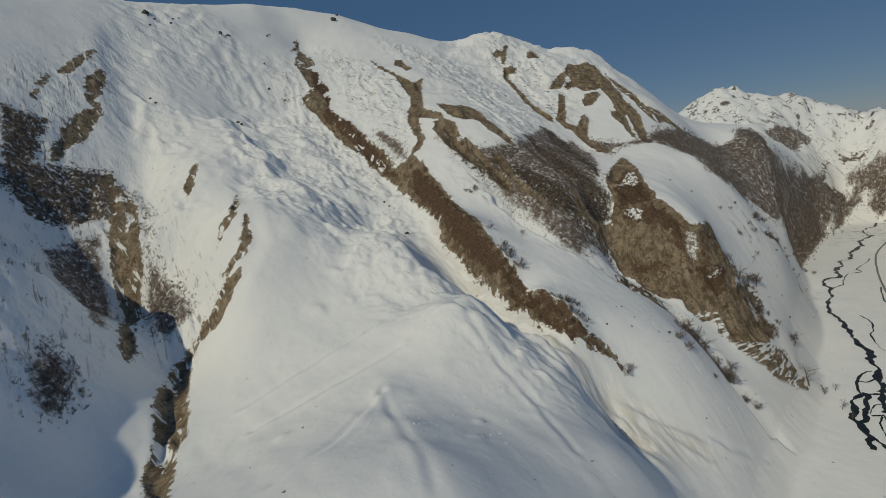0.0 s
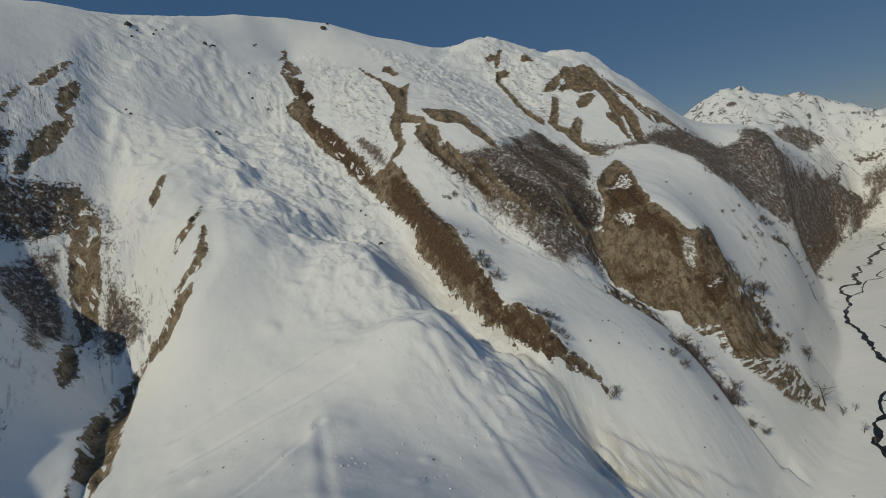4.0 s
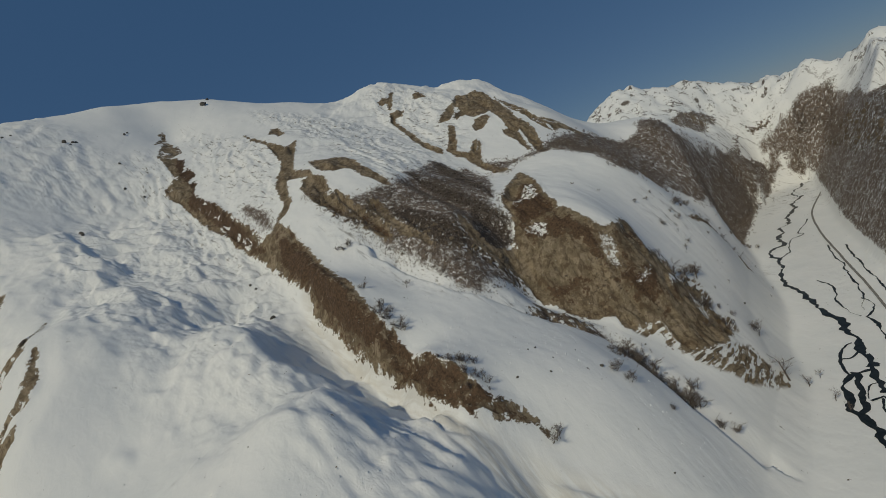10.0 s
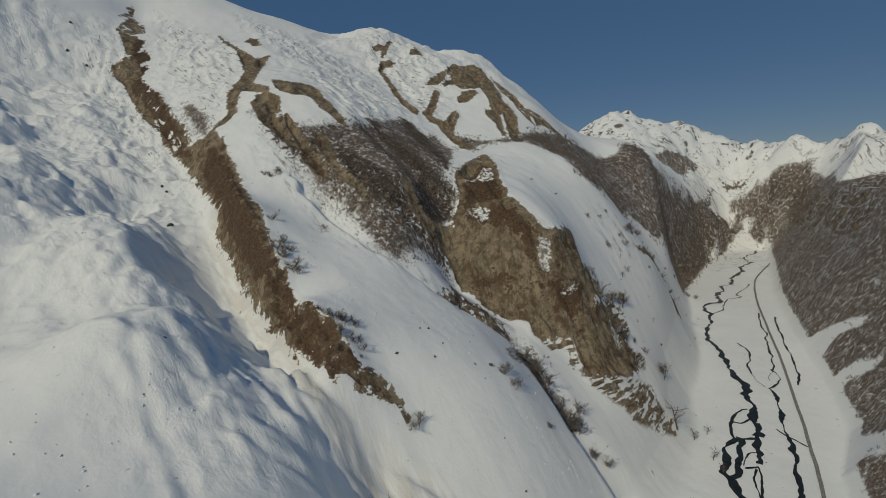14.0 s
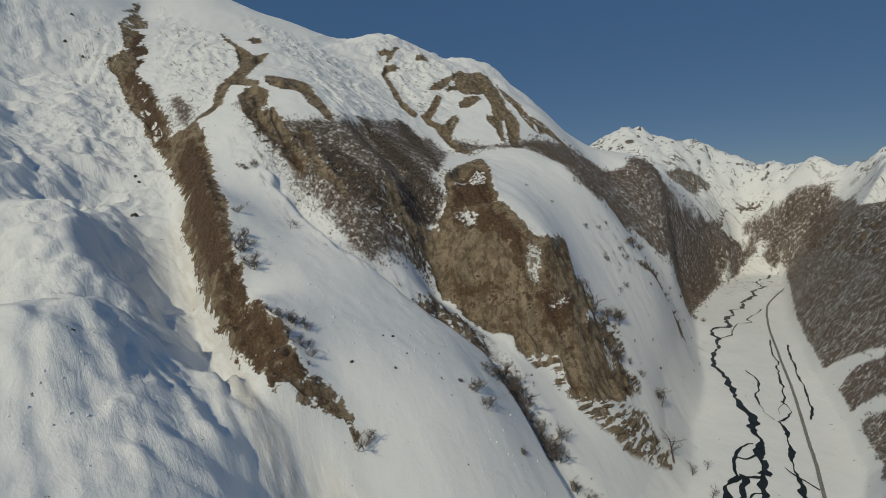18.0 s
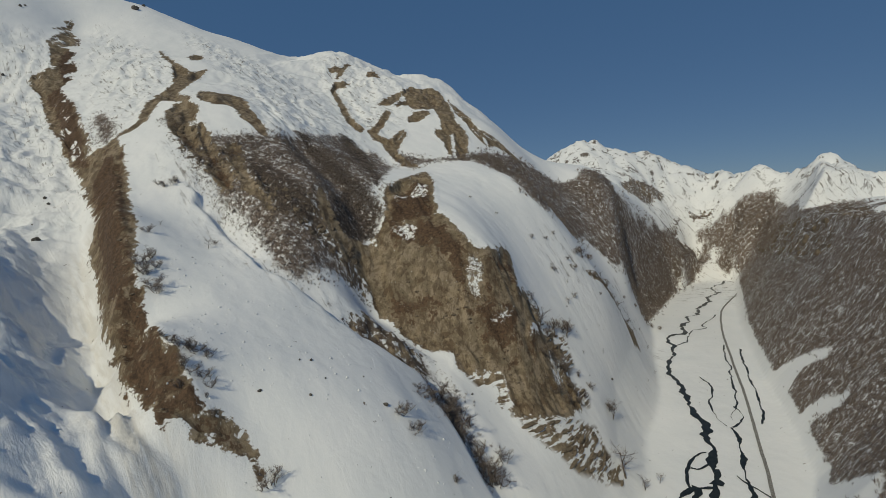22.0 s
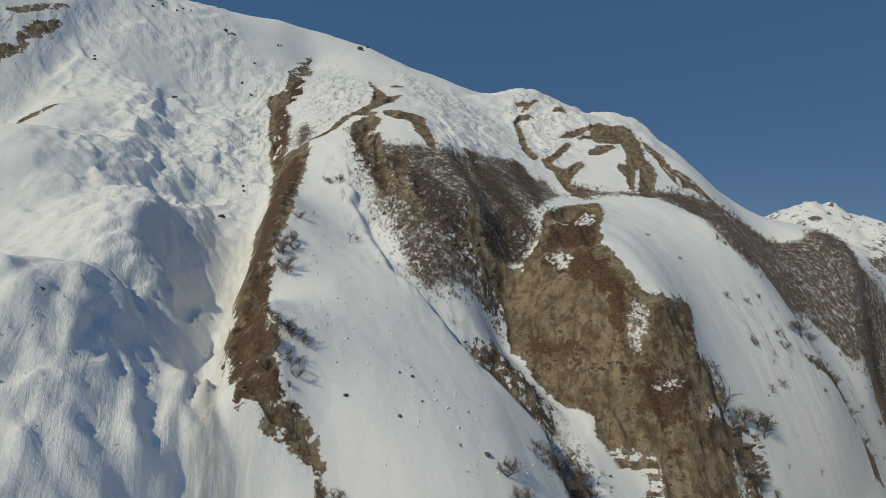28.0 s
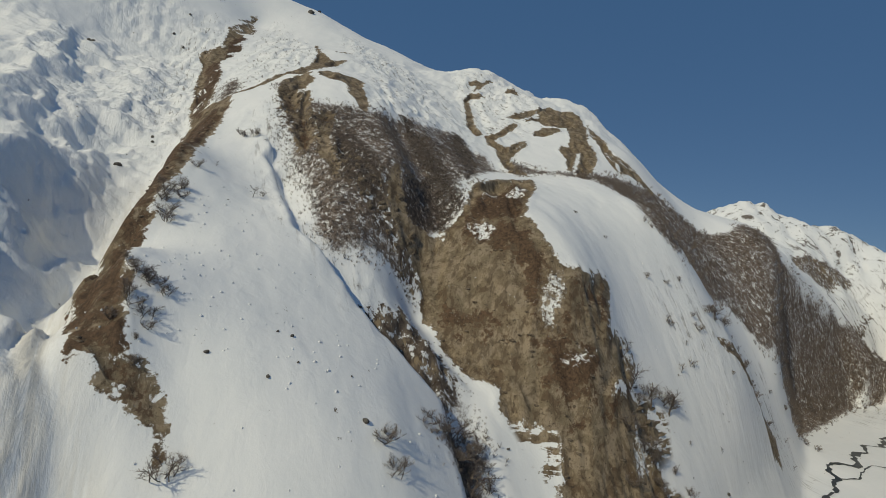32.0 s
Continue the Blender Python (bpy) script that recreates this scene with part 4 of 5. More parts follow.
WEST_BOULDER = [(-817, 766, 6.9), (-827, 762, 5.2), (-798, 796, 6.1), (-794, 811, 5.3), (-726, 840, 7.0), (-709, 846, 7.8), (-710, 832, 5.1), (-658, 929, 5.4), (-629, 822, 7.3), (-600, 765, 7.6), (-565, 752, 6.6), (-730, 592, 4.9), (-715, 582, 6.2), (-606, 637, 9.4), (-589, 618, 7.9), (-550, 1113, 10.1), (-169, 115, 1.6), (-168, 92, 1.3), (-289, 96, 1.5), (-273, 412, 6.0), (22, 243, 2.2)]
STREAMS = {
    "river_head": (5.0, [(785, 1138), (760, 1117), (724, 1105), (688, 1037)]),
    "river_main": (7.0, [(700, 1039), (667, 1010), (627, 969), (612, 953), (588, 936), (568, 905), (534, 876), (531, 864), (497, 831), (477, 793), (451, 783), (427, 756), (422, 724), (409, 699), (395, 684), (374, 659), (366, 628), (367, 602), (361, 580), (349, 549), (334, 508), (324, 476), (310, 448), (293, 423), (279, 400)]),
    "river_left": (6.0, [(279, 400), (267, 398), (257, 397), (242, 383), (228, 363), (220, 346), (216, 332), (211, 316), (203, 301)]),
    "river_mid": (6.0, [(267, 398), (251, 381), (240, 362), (230, 348), (217, 333)]),
    "river_right": (5.0, [(293, 423), (291, 413), (282, 395), (267, 375), (257, 360)]),
    "river_loop": (2.0, [(302, 447), (294, 448), (276, 433), (268, 422), (261, 407), (259, 397)]),
    "river_cross": (2.0, [(275, 429), (280, 425), (293, 429), (298, 430)]),
    "river_inner": (1.8, [(240, 362), (253, 375), (262, 378), (267, 375)]),
    "river_cell": (1.8, [(240, 358), (248, 359), (256, 360), (246, 342), (235, 322), (226, 313), (225, 317), (238, 340), (248, 357)]),
    "river_low": (6.0, [(220, 337), (218, 325), (219, 314), (217, 303), (215, 297)]),
    "river_side": (2.5, [(589, 881), (547, 843), (523, 823), (532, 810), (509, 805), (487, 790), (459, 751), (437, 741), (422, 724)]),
    "brook_a": (2.0, [(401, 616), (395, 592), (382, 562), (369, 549), (355, 520), (351, 502), (351, 491)]),
    "brook_b": (2.0, [(502, 725), (477, 678), (446, 626), (427, 590), (408, 557), (389, 533), (370, 514), (367, 502)]),
    "brook_loop": (2.0, [(389, 533), (390, 521), (377, 500), (364, 491), (356, 489)]),
    "brook_main": (4.0, [(356, 489), (356, 478), (343, 455), (332, 442), (323, 424), (310, 400), (301, 383), (288, 364), (278, 345), (266, 326), (257, 314), (255, 307), (248, 295)]),
    "brook_spur": (2.2, [(308, 411), (309, 398), (313, 391), (315, 379)]),
    "brook_c": (2.2, [(513, 702), (499, 672), (487, 658), (468, 622), (452, 591), (428, 546), (407, 510), (397, 496), (390, 490)]),
    "road": (3.6, [(717, 1003), (669, 959), (622, 911), (586, 860), (535, 777), (493, 698), (454, 625), (422, 564), (393, 512), (377, 484), (352, 441), (333, 407), (313, 373), (295, 343), (276, 314), (263, 293)]),
}



def inside_distance(x, y, poly):
    """Metres inside (+) or outside (-) of an outline on the map."""
    px, py = np.array(poly, float).T
    best = np.full(x.shape, 1e9)
    odd = np.zeros(x.shape, bool)
    for i in range(len(px)):
        ax, ay, bx, by = px[i - 1], py[i - 1], px[i], py[i]
        ex, ey = bx - ax, by - ay
        t = np.clip(((x - ax) * ex + (y - ay) * ey) / (ex * ex + ey * ey + 1e-9), 0, 1)
        best = np.minimum(best, np.hypot(x - ax - t * ex, y - ay - t * ey))
        odd ^= ((ay > y) != (by > y)) & (x < ex * (y - ay) / (ey + 1e-12 * (ey == 0)) + ax)
    return np.where(odd, best, -best)


def cover_map(x, y, kind, width, grow=0.0):
    """0 to 1 over the map for one kind of cover, and the number of the outline that is deepest."""
    value, deepest, which = np.zeros(x.shape), np.full(x.shape, 0.0), np.full(x.shape, -1)
    for n, ((k, name), poly) in enumerate(COVER.items()):
        if k != kind:
            continue
        (x0, y0), (x1, y1) = np.min(poly, 0) - width, np.max(poly, 0) + width
        box = (x > x0) & (x < x1) & (y > y0) & (y < y1)
        if not box.any():
            continue
        d = inside_distance(x[box], y[box], poly)
        value[box] = np.maximum(value[box], np.clip(0.5 + 0.5 * (d + grow * (not name.startswith("west"))) / width, 0, 1))
        deeper = d > deepest[box]
        spot = np.flatnonzero(box.ravel())[deeper]
        deepest.ravel()[spot] = d[deeper]
        which.ravel()[spot] = n
    return value, which


def carve(z, x, y, name, depth, left, right):
    """Cut a gully along its line, with its own width on each side."""
    box = (x > -950) & (x < 500) & (y > -50) & (y < 850)
    d = line_distance(x[box], y[box], GULLIES[name])
    fall = np.where(d < 0, 1 - smooth(-d, 0, left), 1 - smooth(d, 0, right))
    z = z.copy()
    z[box] -= depth * fall
    return z


# unseen rib, added to shade the west ravine: map place and height
SHADE_RIB = [(-870, 250, 250), (-838, 222, 222), (-785, 194, 155), (-727, 186, 88), (-601, 83, 52), (-529, 43, -6), (-511, -1, -24)]


def raise_rib(z, x, y):
    """Lift the added, steep-sided shade rib out of the slope west of the ravine."""
    box = (x < -430) & (x > -980) & (y > -90) & (y < 340)
    px, py, top = x[box], y[box], np.full(int(box.sum()), -1e3)
    for (ax, ay, az), (bx, by, bz) in zip(SHADE_RIB[:-1], SHADE_RIB[1:]):
        ex, ey = bx - ax, by - ay
        t = np.clip(((px - ax) * ex + (py - ay) * ey) / (ex * ex + ey * ey), 0, 1)
        d = np.hypot(px - ax - t * ex, py - ay - t * ey)
        top = np.maximum(top, az + t * (bz - az) - 1.3 * (np.sqrt(d * d + 64) - 8))
    z = z.copy()
    lift = top - z[box]
    z[box] += 0.5 * (lift + np.sqrt(lift * lift + 36))
    return z


# bare places that snow still streaks
BROKEN = [n for n, (_, name) in enumerate(COVER) if name.startswith(("west_patch", "west_gully", "west_rib", "upper_a", "upper_b", "peak_side"))]


def land(x, y):
    """Height and cover at map places."""
    z, floor, east = shaped_height(x, y)
    earth, earth_id = cover_map(x, y, "earth", 6.0, 1.2)
    rock, rock_id = cover_map(x, y, "rock", 9.0)
    wood, _ = cover_map(x, y, "wood", 14.0)
    strata, _ = cover_map(x, y, "strata", 8.0)
    bare, _ = cover_map(x, y, "bare", 6.0)
    broken = np.isin(earth_id, BROKEN).astype(float)
    dirty, _ = cover_map(x, y, "dirty", 9.0)
    ribs, _ = cover_map(x, y, "ribs", 40.0)
    sparse, _ = cover_map(x, y, "sparse", 25.0)
    turf, _ = cover_map(x, y, "turf", 8.0)
    rills, _ = cover_map(x, y, "rills", 30.0)
    mottle, _ = cover_map(x, y, "mottle", 6.0)
    dark, _ = cover_map(x, y, "dark", 12.0)
    z = raise_rib(z, x, y)
    z = carve(z, x, y, "avalanche_gully", 3.0, 10.0, 14.0)
    z = carve(z, x, y, "second_gully", 11.0, 30.0, 10.0)
    z = carve(z, x, y, "west_gully", 3.0, 18.0, 18.0)
    z = carve(z, x, y, "west_hollow", 15.0, 60.0, 45.0)
    z = carve(z, x, y, "ravine_gully", 12.0, 30.0, 30.0)
    above = z - floor
    plateau = smooth(z + 14 * fbm(x, y, 60, 3, 31), -45, -22)
    east_wood = smooth(east, 2, 10) * (1 - plateau) * (1 - 0.9 * smooth(y, 1350, 1450)) * (1 - bare) * (y > 150)
    wood = np.maximum(wood, east_wood)
    far = np.maximum(smooth(y - 0.25 * x, 930, 1050), smooth(east, 60, 200) * plateau)
    far *= smooth(x, 300, 420)
    crag = far * smooth(z, -40, 30)
    # relief
    near = np.exp(-np.clip(np.hypot(x + 80, y - 320) - 380, 0, None) / 400)
    z = z + 0.55 * near * fbm(x, y, 38, 4, 3) + (1 - near) * 3.0 * fbm(x, y, 90, 4, 4)
    u, v = 0.73 * x - 0.68 * y, 0.68 * x + 0.73 * y
    wobble = 14 * fbm(x, y, 80, 2, 8)
    patchy = smooth(fbm(x, y, 70, 3, 14), -0.45, 0.5)
    rib = 1 - np.abs(noise2((v + wobble) / 27, u / 75, 11)) * 2
    rill = 1 - np.abs(noise2((v + wobble) / 10, u / 45, 12)) * 2
    scoop = np.abs(fbm(u + wobble, v, 34, 4, 15)) - 0.4
    z = z + ribs * ((0.2 + 0.6 * patchy) * rib + (0.2 + 0.6 * patchy) * rill + 2.4 * scoop + 0.5 * fbm(x, y, 9, 4, 16))
    # broken slabs and runnels down the fall line
    for n, (size, high, draw) in enumerate(((70.0, 11.0, 2.4), (33.0, 11.0, 2.8), (15.0, 5.6, 3.2), (7.0, 2.2, 3.0), (3.6, 0.7, 2.4))):
        cut = 0.42 - np.abs(noise2((v + wobble + 5 * n) / size, (u + 1.5 * wobble) / (size * draw), 81 + n) + 0.45 * noise2((v - u) / (0.6 * size), (u + v) / (0.9 * size), 91 + n))
        z = z + np.maximum(ribs, 0.75 * rills) * high * cut * smooth(fbm(v, u / 2.5, size * 1.6, 3, 101 + n), -0.75, 0.35)
    # rills and small hollows down the upper slopes
    comb = 1 - np.abs(noise2((u * 0.35 + v + wobble) / 13, (v * -0.35 + u) / 70, 17)) * 2
    z = z + np.maximum(sparse, rills) * (1 - 0.85 * smooth(x, 110, 180)) * (2.2 * comb + 1.9 * fbm(x, y, 15, 4, 18, 0.6))
    # the smooth face of the spur: faint drifts
    z = z + (1 - ribs) * near * 0.5 * fbm(u * 0.4, v, 17, 3, 19)
    ux, vx = 0.55 * x - 0.83 * y, 0.83 * x + 0.55 * y
    scour = 1 - np.abs(noise2((vx + wobble) / 11, ux / 45, 21)) * 2
    bare_rough = np.maximum(earth * 0.8, rock)
    z = z - 2.2 * smooth(earth, 0.5, 0.9) + bare_rough * (0.35 + 0.65 * smooth(x, -60, -20)) * (1.9 * scour + 1.9 * fbm(x, y, 11, 4, 22)) - 1.2 * rock
    butt = 0.4 - np.abs(fbm(ux / 2.4, vx, 26, 4, 23, 0.55))
    z = z + smooth(np.maximum(earth, rock), 0.6, 1.0) * 7.0 * butt
    flute = 0.4 - np.abs(noise2((vx + 0.5 * wobble) / 6.5, ux / 26, 24) + 0.4 * noise2(vx / 3, ux / 9, 25))
    z = z + smooth(earth, 0.6, 1.0) * smooth(x, -60, -20) * 3.0 * flute
    z = z + wood * 1.0 * fbm(x, y, 14, 3, 27)
    from_gully = np.full(x.shape, 60.0)
    box = dirty > 0
    from_gully[box] = line_distance(x[box], y[box], GULLIES["avalanche_gully"])
    for gap, drop in ((9.0, 2.6), (4.2, 1.0)):
        phase = (from_gully + 0.15 * wobble) / gap + 0.5 * noise2(from_gully / 20, u / 60, 33)
        saw = phase - np.floor(phase)
        z = z + smooth(dirty, 0.2, 0.7) * (1 - smooth(0.75 * x - 0.66 * y, -245, -215)) * drop * (np.where(saw < 0.65, saw / 0.65, (1 - saw) / 0.35) - 0.6)
    crest = 1 - np.abs(fbm(x, y, 120, 5, 41, 0.55))
    z = z + far * (20 * (crest - 0.8)) + crag * smooth(x, 600, 750) * 11 * (0.25 - np.abs(fbm(x, y, 48, 5, 45, 0.6)))
    summit = smooth(z, 120, 250) * smooth(x, -330, -250) * (1 - smooth(x, 330, 400))
    z = z + summit * 9 * (0.3 - np.abs(fbm(x, y, 85, 5, 43, 0.55)))
    for line in FURROWS:
        box = (x > -400) & (x < -80) & (y > 0) & (y < 260)
        if box.any():
            d = line_distance(x[box], y[box], line)
            z[box] -= 1.3 * np.exp(-(d / 3.2) ** 2) - 0.6 * np.exp(-((d - 6) / 3.2) ** 2)
    for n, line in enumerate(LANES):
        box = (x > -330) & (x < 150) & (y > 0) & (y < 400)
        if box.any():
            d = line_distance(x[box], y[box], line)
            along = smooth(fbm(x[box], y[box], 40, 2, 60 + n), -0.8, 0.1)
            z[box] -= along * (1.5 * np.exp(-(d / 2.4) ** 2) - 0.9 * np.exp(-((d - 4.5) / 2.4) ** 2))
    z = z + smooth(dirty, 0.2, 0.8) * 0.5 * fbm(x, y, 7, 3, 67)
    for cx, cy, top, wide in MOUNDS:
        z = z + top * np.exp(-((x - cx) ** 2 + (y - cy) ** 2) / wide ** 2)
    for cx, cy, top, wide in PEAKS:
        z = z + top * np.clip(1 - np.hypot(x - cx, y - cy) / wide, 0, 1) ** 1.2
    d = z - floor
    z = floor + 0.5 * (d + np.sqrt(d * d + 20.0)) + 0.25 * fbm(x, y, 25, 3, 51)
    return z, dict(earth=earth, rock=rock, wood=wood, strata=strata, dirty=dirty, crag=crag, sparse=sparse, turf=turf, broken=broken, mottle=mottle, dark=dark, rough=np.clip(ribs + sparse + rills, 0, 1)), earth_id, rock_id


# snow mounds on the near spur: place, height, width
MOUNDS = [(-240, 119, 4.5, 11), (-243, 93, 3.0, 15), (-215, 80, 3.5, 12), (-198, 44, 3.0, 12), (-330, 244, 2.5, 6), (-172, 115, 1.8, 4), (-171, 85, 1.8, 4), (-301, 90, 2.0, 4), (-322, 88, 2.2, 14), (-240, 139, 3.5, 11), (-226, 128, 2.0, 8), (-381, 320, 3.0, 12), (-339, 245, 3.0, 9), (-300, 190, 1.5, 9), (-200, 160, 1.2, 7), (-262, 214, 1.4, 10)]
# shallow furrows that slides and skis left on the spur
FURROWS = [[(-367, 148), (-337, 170), (-304, 193), (-272, 218)], [(-338, 115), (-302, 137), (-272, 159), (-240, 182)], [(-271, 24), (-256, 53), (-247, 106), (-241, 125)], [(-240, 125), (-217, 80), (-193, 35), (-184, 14)], [(-196, 225), (-166, 183), (-133, 152), (-111, 103)]]
# sharp summits of the far range: place, height above the shoulder, width
PEAKS = [(566, 1463, 12, 70), (738, 1437, 10, 80), (657, 1452, 6, 80), (911, 1218, 6, 80), (989, 1088, 10, 110)]


def spaced(lo, fine_lo, fine_hi, hi, step, grow):
    mid = list(np.arange(fine_lo, fine_hi, step))
    up, down = [], []
    v, s = mid[-1], step
    while v < hi:
        s = min(s * grow, 8)
        v += s
        up.append(v)
    v, s = mid[0], step
    while v > lo:
        s = min(s * grow, 8)
        v -= s
        down.append(v)
    return np.array(down[::-1] + mid + up)


GX = spaced(-1500, -480, 300, 1600, 1.8, 1.015)
GY = spaced(-700, 150, 640, 1950, 1.8, 1.015)
XX, YY = np.meshgrid(GX, GY, indexing="ij")
ZZ, LAYERS, EARTH_ID, ROCK_ID = land(XX, YY)


def ground_at(x, y):
    """Height of the built ground, by the grid."""
    i = np.clip(np.searchsorted(GX, x) - 1, 0, len(GX) - 2)
    j = np.clip(np.searchsorted(GY, y) - 1, 0, len(GY) - 2)
    a, b = (x - GX[i]) / (GX[i + 1] - GX[i]), (y - GY[j]) / (GY[j + 1] - GY[j])
    return (ZZ[i, j] * (1 - a) + ZZ[i + 1, j] * a) * (1 - b) + (ZZ[i, j + 1] * (1 - a) + ZZ[i + 1, j + 1] * a) * b


def mesh_of(name, verts, faces, mat, layers=None, shade=True):
    """A mesh from numpy arrays of places and equal-sided faces."""
    me = bpy.data.meshes.new(name)
    n = faces.shape[1]
    me.vertices.add(len(verts))
    me.vertices.foreach_set("co", np.asarray(verts, np.float32).ravel())
    me.loops.add(faces.size)
    me.loops.foreach_set("vertex_index", faces.astype(np.int32).ravel())
    me.polygons.add(len(faces))
    me.polygons.foreach_set("loop_start", np.arange(0, faces.size, n, dtype=np.int32))
    for key, values in (layers or {}).items():
        me.attributes.new(key, "FLOAT", "POINT").data.foreach_set("value", np.asarray(values, np.float32).ravel())
    me.update()
    me.validate()
    if shade:
        me.shade_smooth()
    me.materials.append(mat)
    return me


ids = np.arange(XX.size).reshape(XX.shape)
QUADS = np.stack([ids[:-1, :-1], ids[1:, :-1], ids[1:, 1:], ids[:-1, 1:]], -1).reshape(-1, 4)
PLACES = np.stack([XX, YY, ZZ], -1).reshape(-1, 3)
names = [name for _, name in COVER]
zone = np.where(EARTH_ID >= 0, EARTH_ID, ROCK_ID).ravel()[QUADS[:, 0]]


def piece_of_ground(name, chosen, label, kind_word):
    faces = QUADS[chosen]
    used, back = np.unique(faces, return_inverse=True)
    layers = {key: v.ravel()[used] for key, v in LAYERS.items()}
    me = mesh_of(name, PLACES[used], back.reshape(-1, 4), ground_mat, layers)
    return tagged(new(name, me), label, kind_word, kind="structure")


LABELS = {
    "upper_tip": ("earth_patch", "small bare earth ledge at the top of the gully bank"),
    "upper_stripe": ("earth_strip", "bare brown earth ledge between snow stripes"),
    "upper_body": ("earth_bank", "bare dark brown earth bank high in the snow gully"),
    "upper_join": ("earth_bank", "dark brown earth where two bare banks meet"),
    "lower_bank": ("earth_bank", "long bare brown earth bank beside the avalanche gully"),
    "great_cliff": ("earth_cliff", "great eroded brown earth cliff between snow faces"),
    "light_streak": ("earth_bank", "pale tan earth streak in the brushy ravine"),
    "neck": ("earth_strip", "narrow strip of bare brown earth on the snow"),
    "brow": ("earth_strip", "curved brown earth band on the snowy brow"),
    "brown_peak": ("earth_summit", "brown snow-free flank of the rounded summit"),
    "peak": ("earth_patch", "bare brown earth streak on the snowy summit"),
    "ridge_scar": ("earth_patch", "narrow brown scar on the open snow slope"),
    "ravine_rock": ("rock_face", "dark broken rock face in the brushy ravine"),
    "far_rock_a": ("rock_face", "dark far rock outcrop below white summits"),
    "far_rock_b": ("rock_face", "dark far rock outcrop at the valley head"),
    "far_rock_c": ("rock_face", "dark far rock outcrop above the valley bend"),
    "east_crag": ("rock_face", "dark broken crag above the valley floor"),
    "east_ledge": ("rock_face", "dark rock ledge along the snowy shelf"),
    "west_rock": ("rock_face", "dark rock rib among snowy brush"),
    # no bare rock here: the dark cover stands for the bank's shade
    "shade_bank": ("painted_shade_bank", "dark steep bank of the second gully"),
}
piece_of_ground("ground", zone < 0, "snow-covered mountain valley with ribbed slopes and flat floor", "ground")
for n, name in enumerate(names):
    if (zone == n).any():
        kind_name, label = next((v for key, v in LABELS.items() if name.startswith(key)), ("earth_patch", "bare brown earth patch on the snowy west slope"))
        piece_of_ground(kind_name, zone == n, label, "bank")



# ---- valley floor: river, brooks and road ----
def ribbon(name, width, line, mat, lift, seed, ragged):
    """A band that follows a line over the ground."""
    pts = np.array(line, float)
    for _ in range(1):
        pts = np.concatenate([pts[:1], np.stack([0.75 * pts[:-1] + 0.25 * pts[1:], 0.25 * pts[:-1] + 0.75 * pts[1:]], 1).reshape(-1, 2), pts[-1:]])
    run = np.concatenate([[0], np.cumsum(np.hypot(*np.diff(pts, axis=0).T))])
    even = np.arange(0, run[-1], 2.5)
    pts = np.stack([np.interp(even, run, pts[:, 0]), np.interp(even, run, pts[:, 1])], 1)
    gap = np.gradient(pts, axis=0)
    side = np.stack([-gap[:, 1], gap[:, 0]], 1) / (np.hypot(*gap.T)[:, None] + 1e-9)
    run = np.cumsum(np.hypot(*gap.T))
    zero = np.zeros_like(run)
    pts = pts + side * (ragged * (width + 2) * fbm(run, zero, 34, 4, seed, 0.6))[:, None]
    half = 0.42 * width * (1 + 1.2 * ragged * fbm(run, zero + 7, 22, 4, seed + 5, 0.65)).clip(0.25)
    rows = []
    for s in (-1.0, -0.5, 0.0, 0.5, 1.0):
        q = pts + side * (s * half)[:, None]
        rows.append(np.c_[q, ground_at(q[:, 0], q[:, 1]) + lift])
    v = np.stack(rows, 1)
    k = np.arange(v.shape[0] * 5).reshape(-1, 5)
    faces = np.stack([k[:-1, :-1], k[:-1, 1:], k[1:, 1:], k[1:, :-1]], -1).reshape(-1, 4)
    return new(name, mesh_of(name, v.reshape(-1, 3), faces, mat))


for n, (name, (width, line)) in enumerate(STREAMS.items()):
    if name == "road":
        tagged(ribbon("road", width, line, road_mat, 0.55, 3, 0.05), "narrow ploughed road along the snowy valley floor", "road", kind="structure")
    else:
        kind_name = "river" if name.startswith("river") else "brook"
        tagged(ribbon(kind_name, width, line, water_mat, 0.4, 10 * n, 0.55), "dark open water winding through valley snow", "water", kind="structure")


# ---- winter trees, brush and boulders ----
def tube(path, r0, r1, sides=4):
    """Corners and triangles of a thin tapered stem along a path."""
    path = np.array(path, float)
    ring = np.array([(math.cos(a), math.sin(a)) for a in np.arange(sides) * 2 * math.pi / sides])
    verts, faces = [], []
    for i, p in enumerate(path):
        way = path[min(i + 1, len(path) - 1)] - path[max(i - 1, 0)]
        way /= np.linalg.norm(way) + 1e-9
        a = np.cross(way, (0.31, 0.95, 0.05))
        a /= np.linalg.norm(a) + 1e-9
        b = np.cross(way, a)
        r = r0 + (r1 - r0) * i / (len(path) - 1)
        verts += [p + r * (c * a + s * b) for c, s in ring]
    for i in range(len(path) - 1):
        for k in range(sides):
            q, w = i * sides + k, i * sides + (k + 1) % sides
            faces += [(q, w, w + sides), (q, w + sides, q + sides)]
    return np.array(verts), np.array(faces)


def joined(pieces):
    verts, faces, base = [], [], 0
    for v, f in pieces:
        verts.append(v)
        faces.append(f + base)
        base += len(v)
    return np.concatenate(verts), np.concatenate(faces)


def bent(rng, start, way, length, steps, sag):
    pts, p, w = [np.array(start, float)], np.array(start, float), np.array(way, float)
    for _ in range(steps):
        w = w + rng.normal(0, 0.16, 3) + (0, 0, sag)
        w /= np.linalg.norm(w)
        p = p + w * length / steps
        pts.append(p)
    return pts


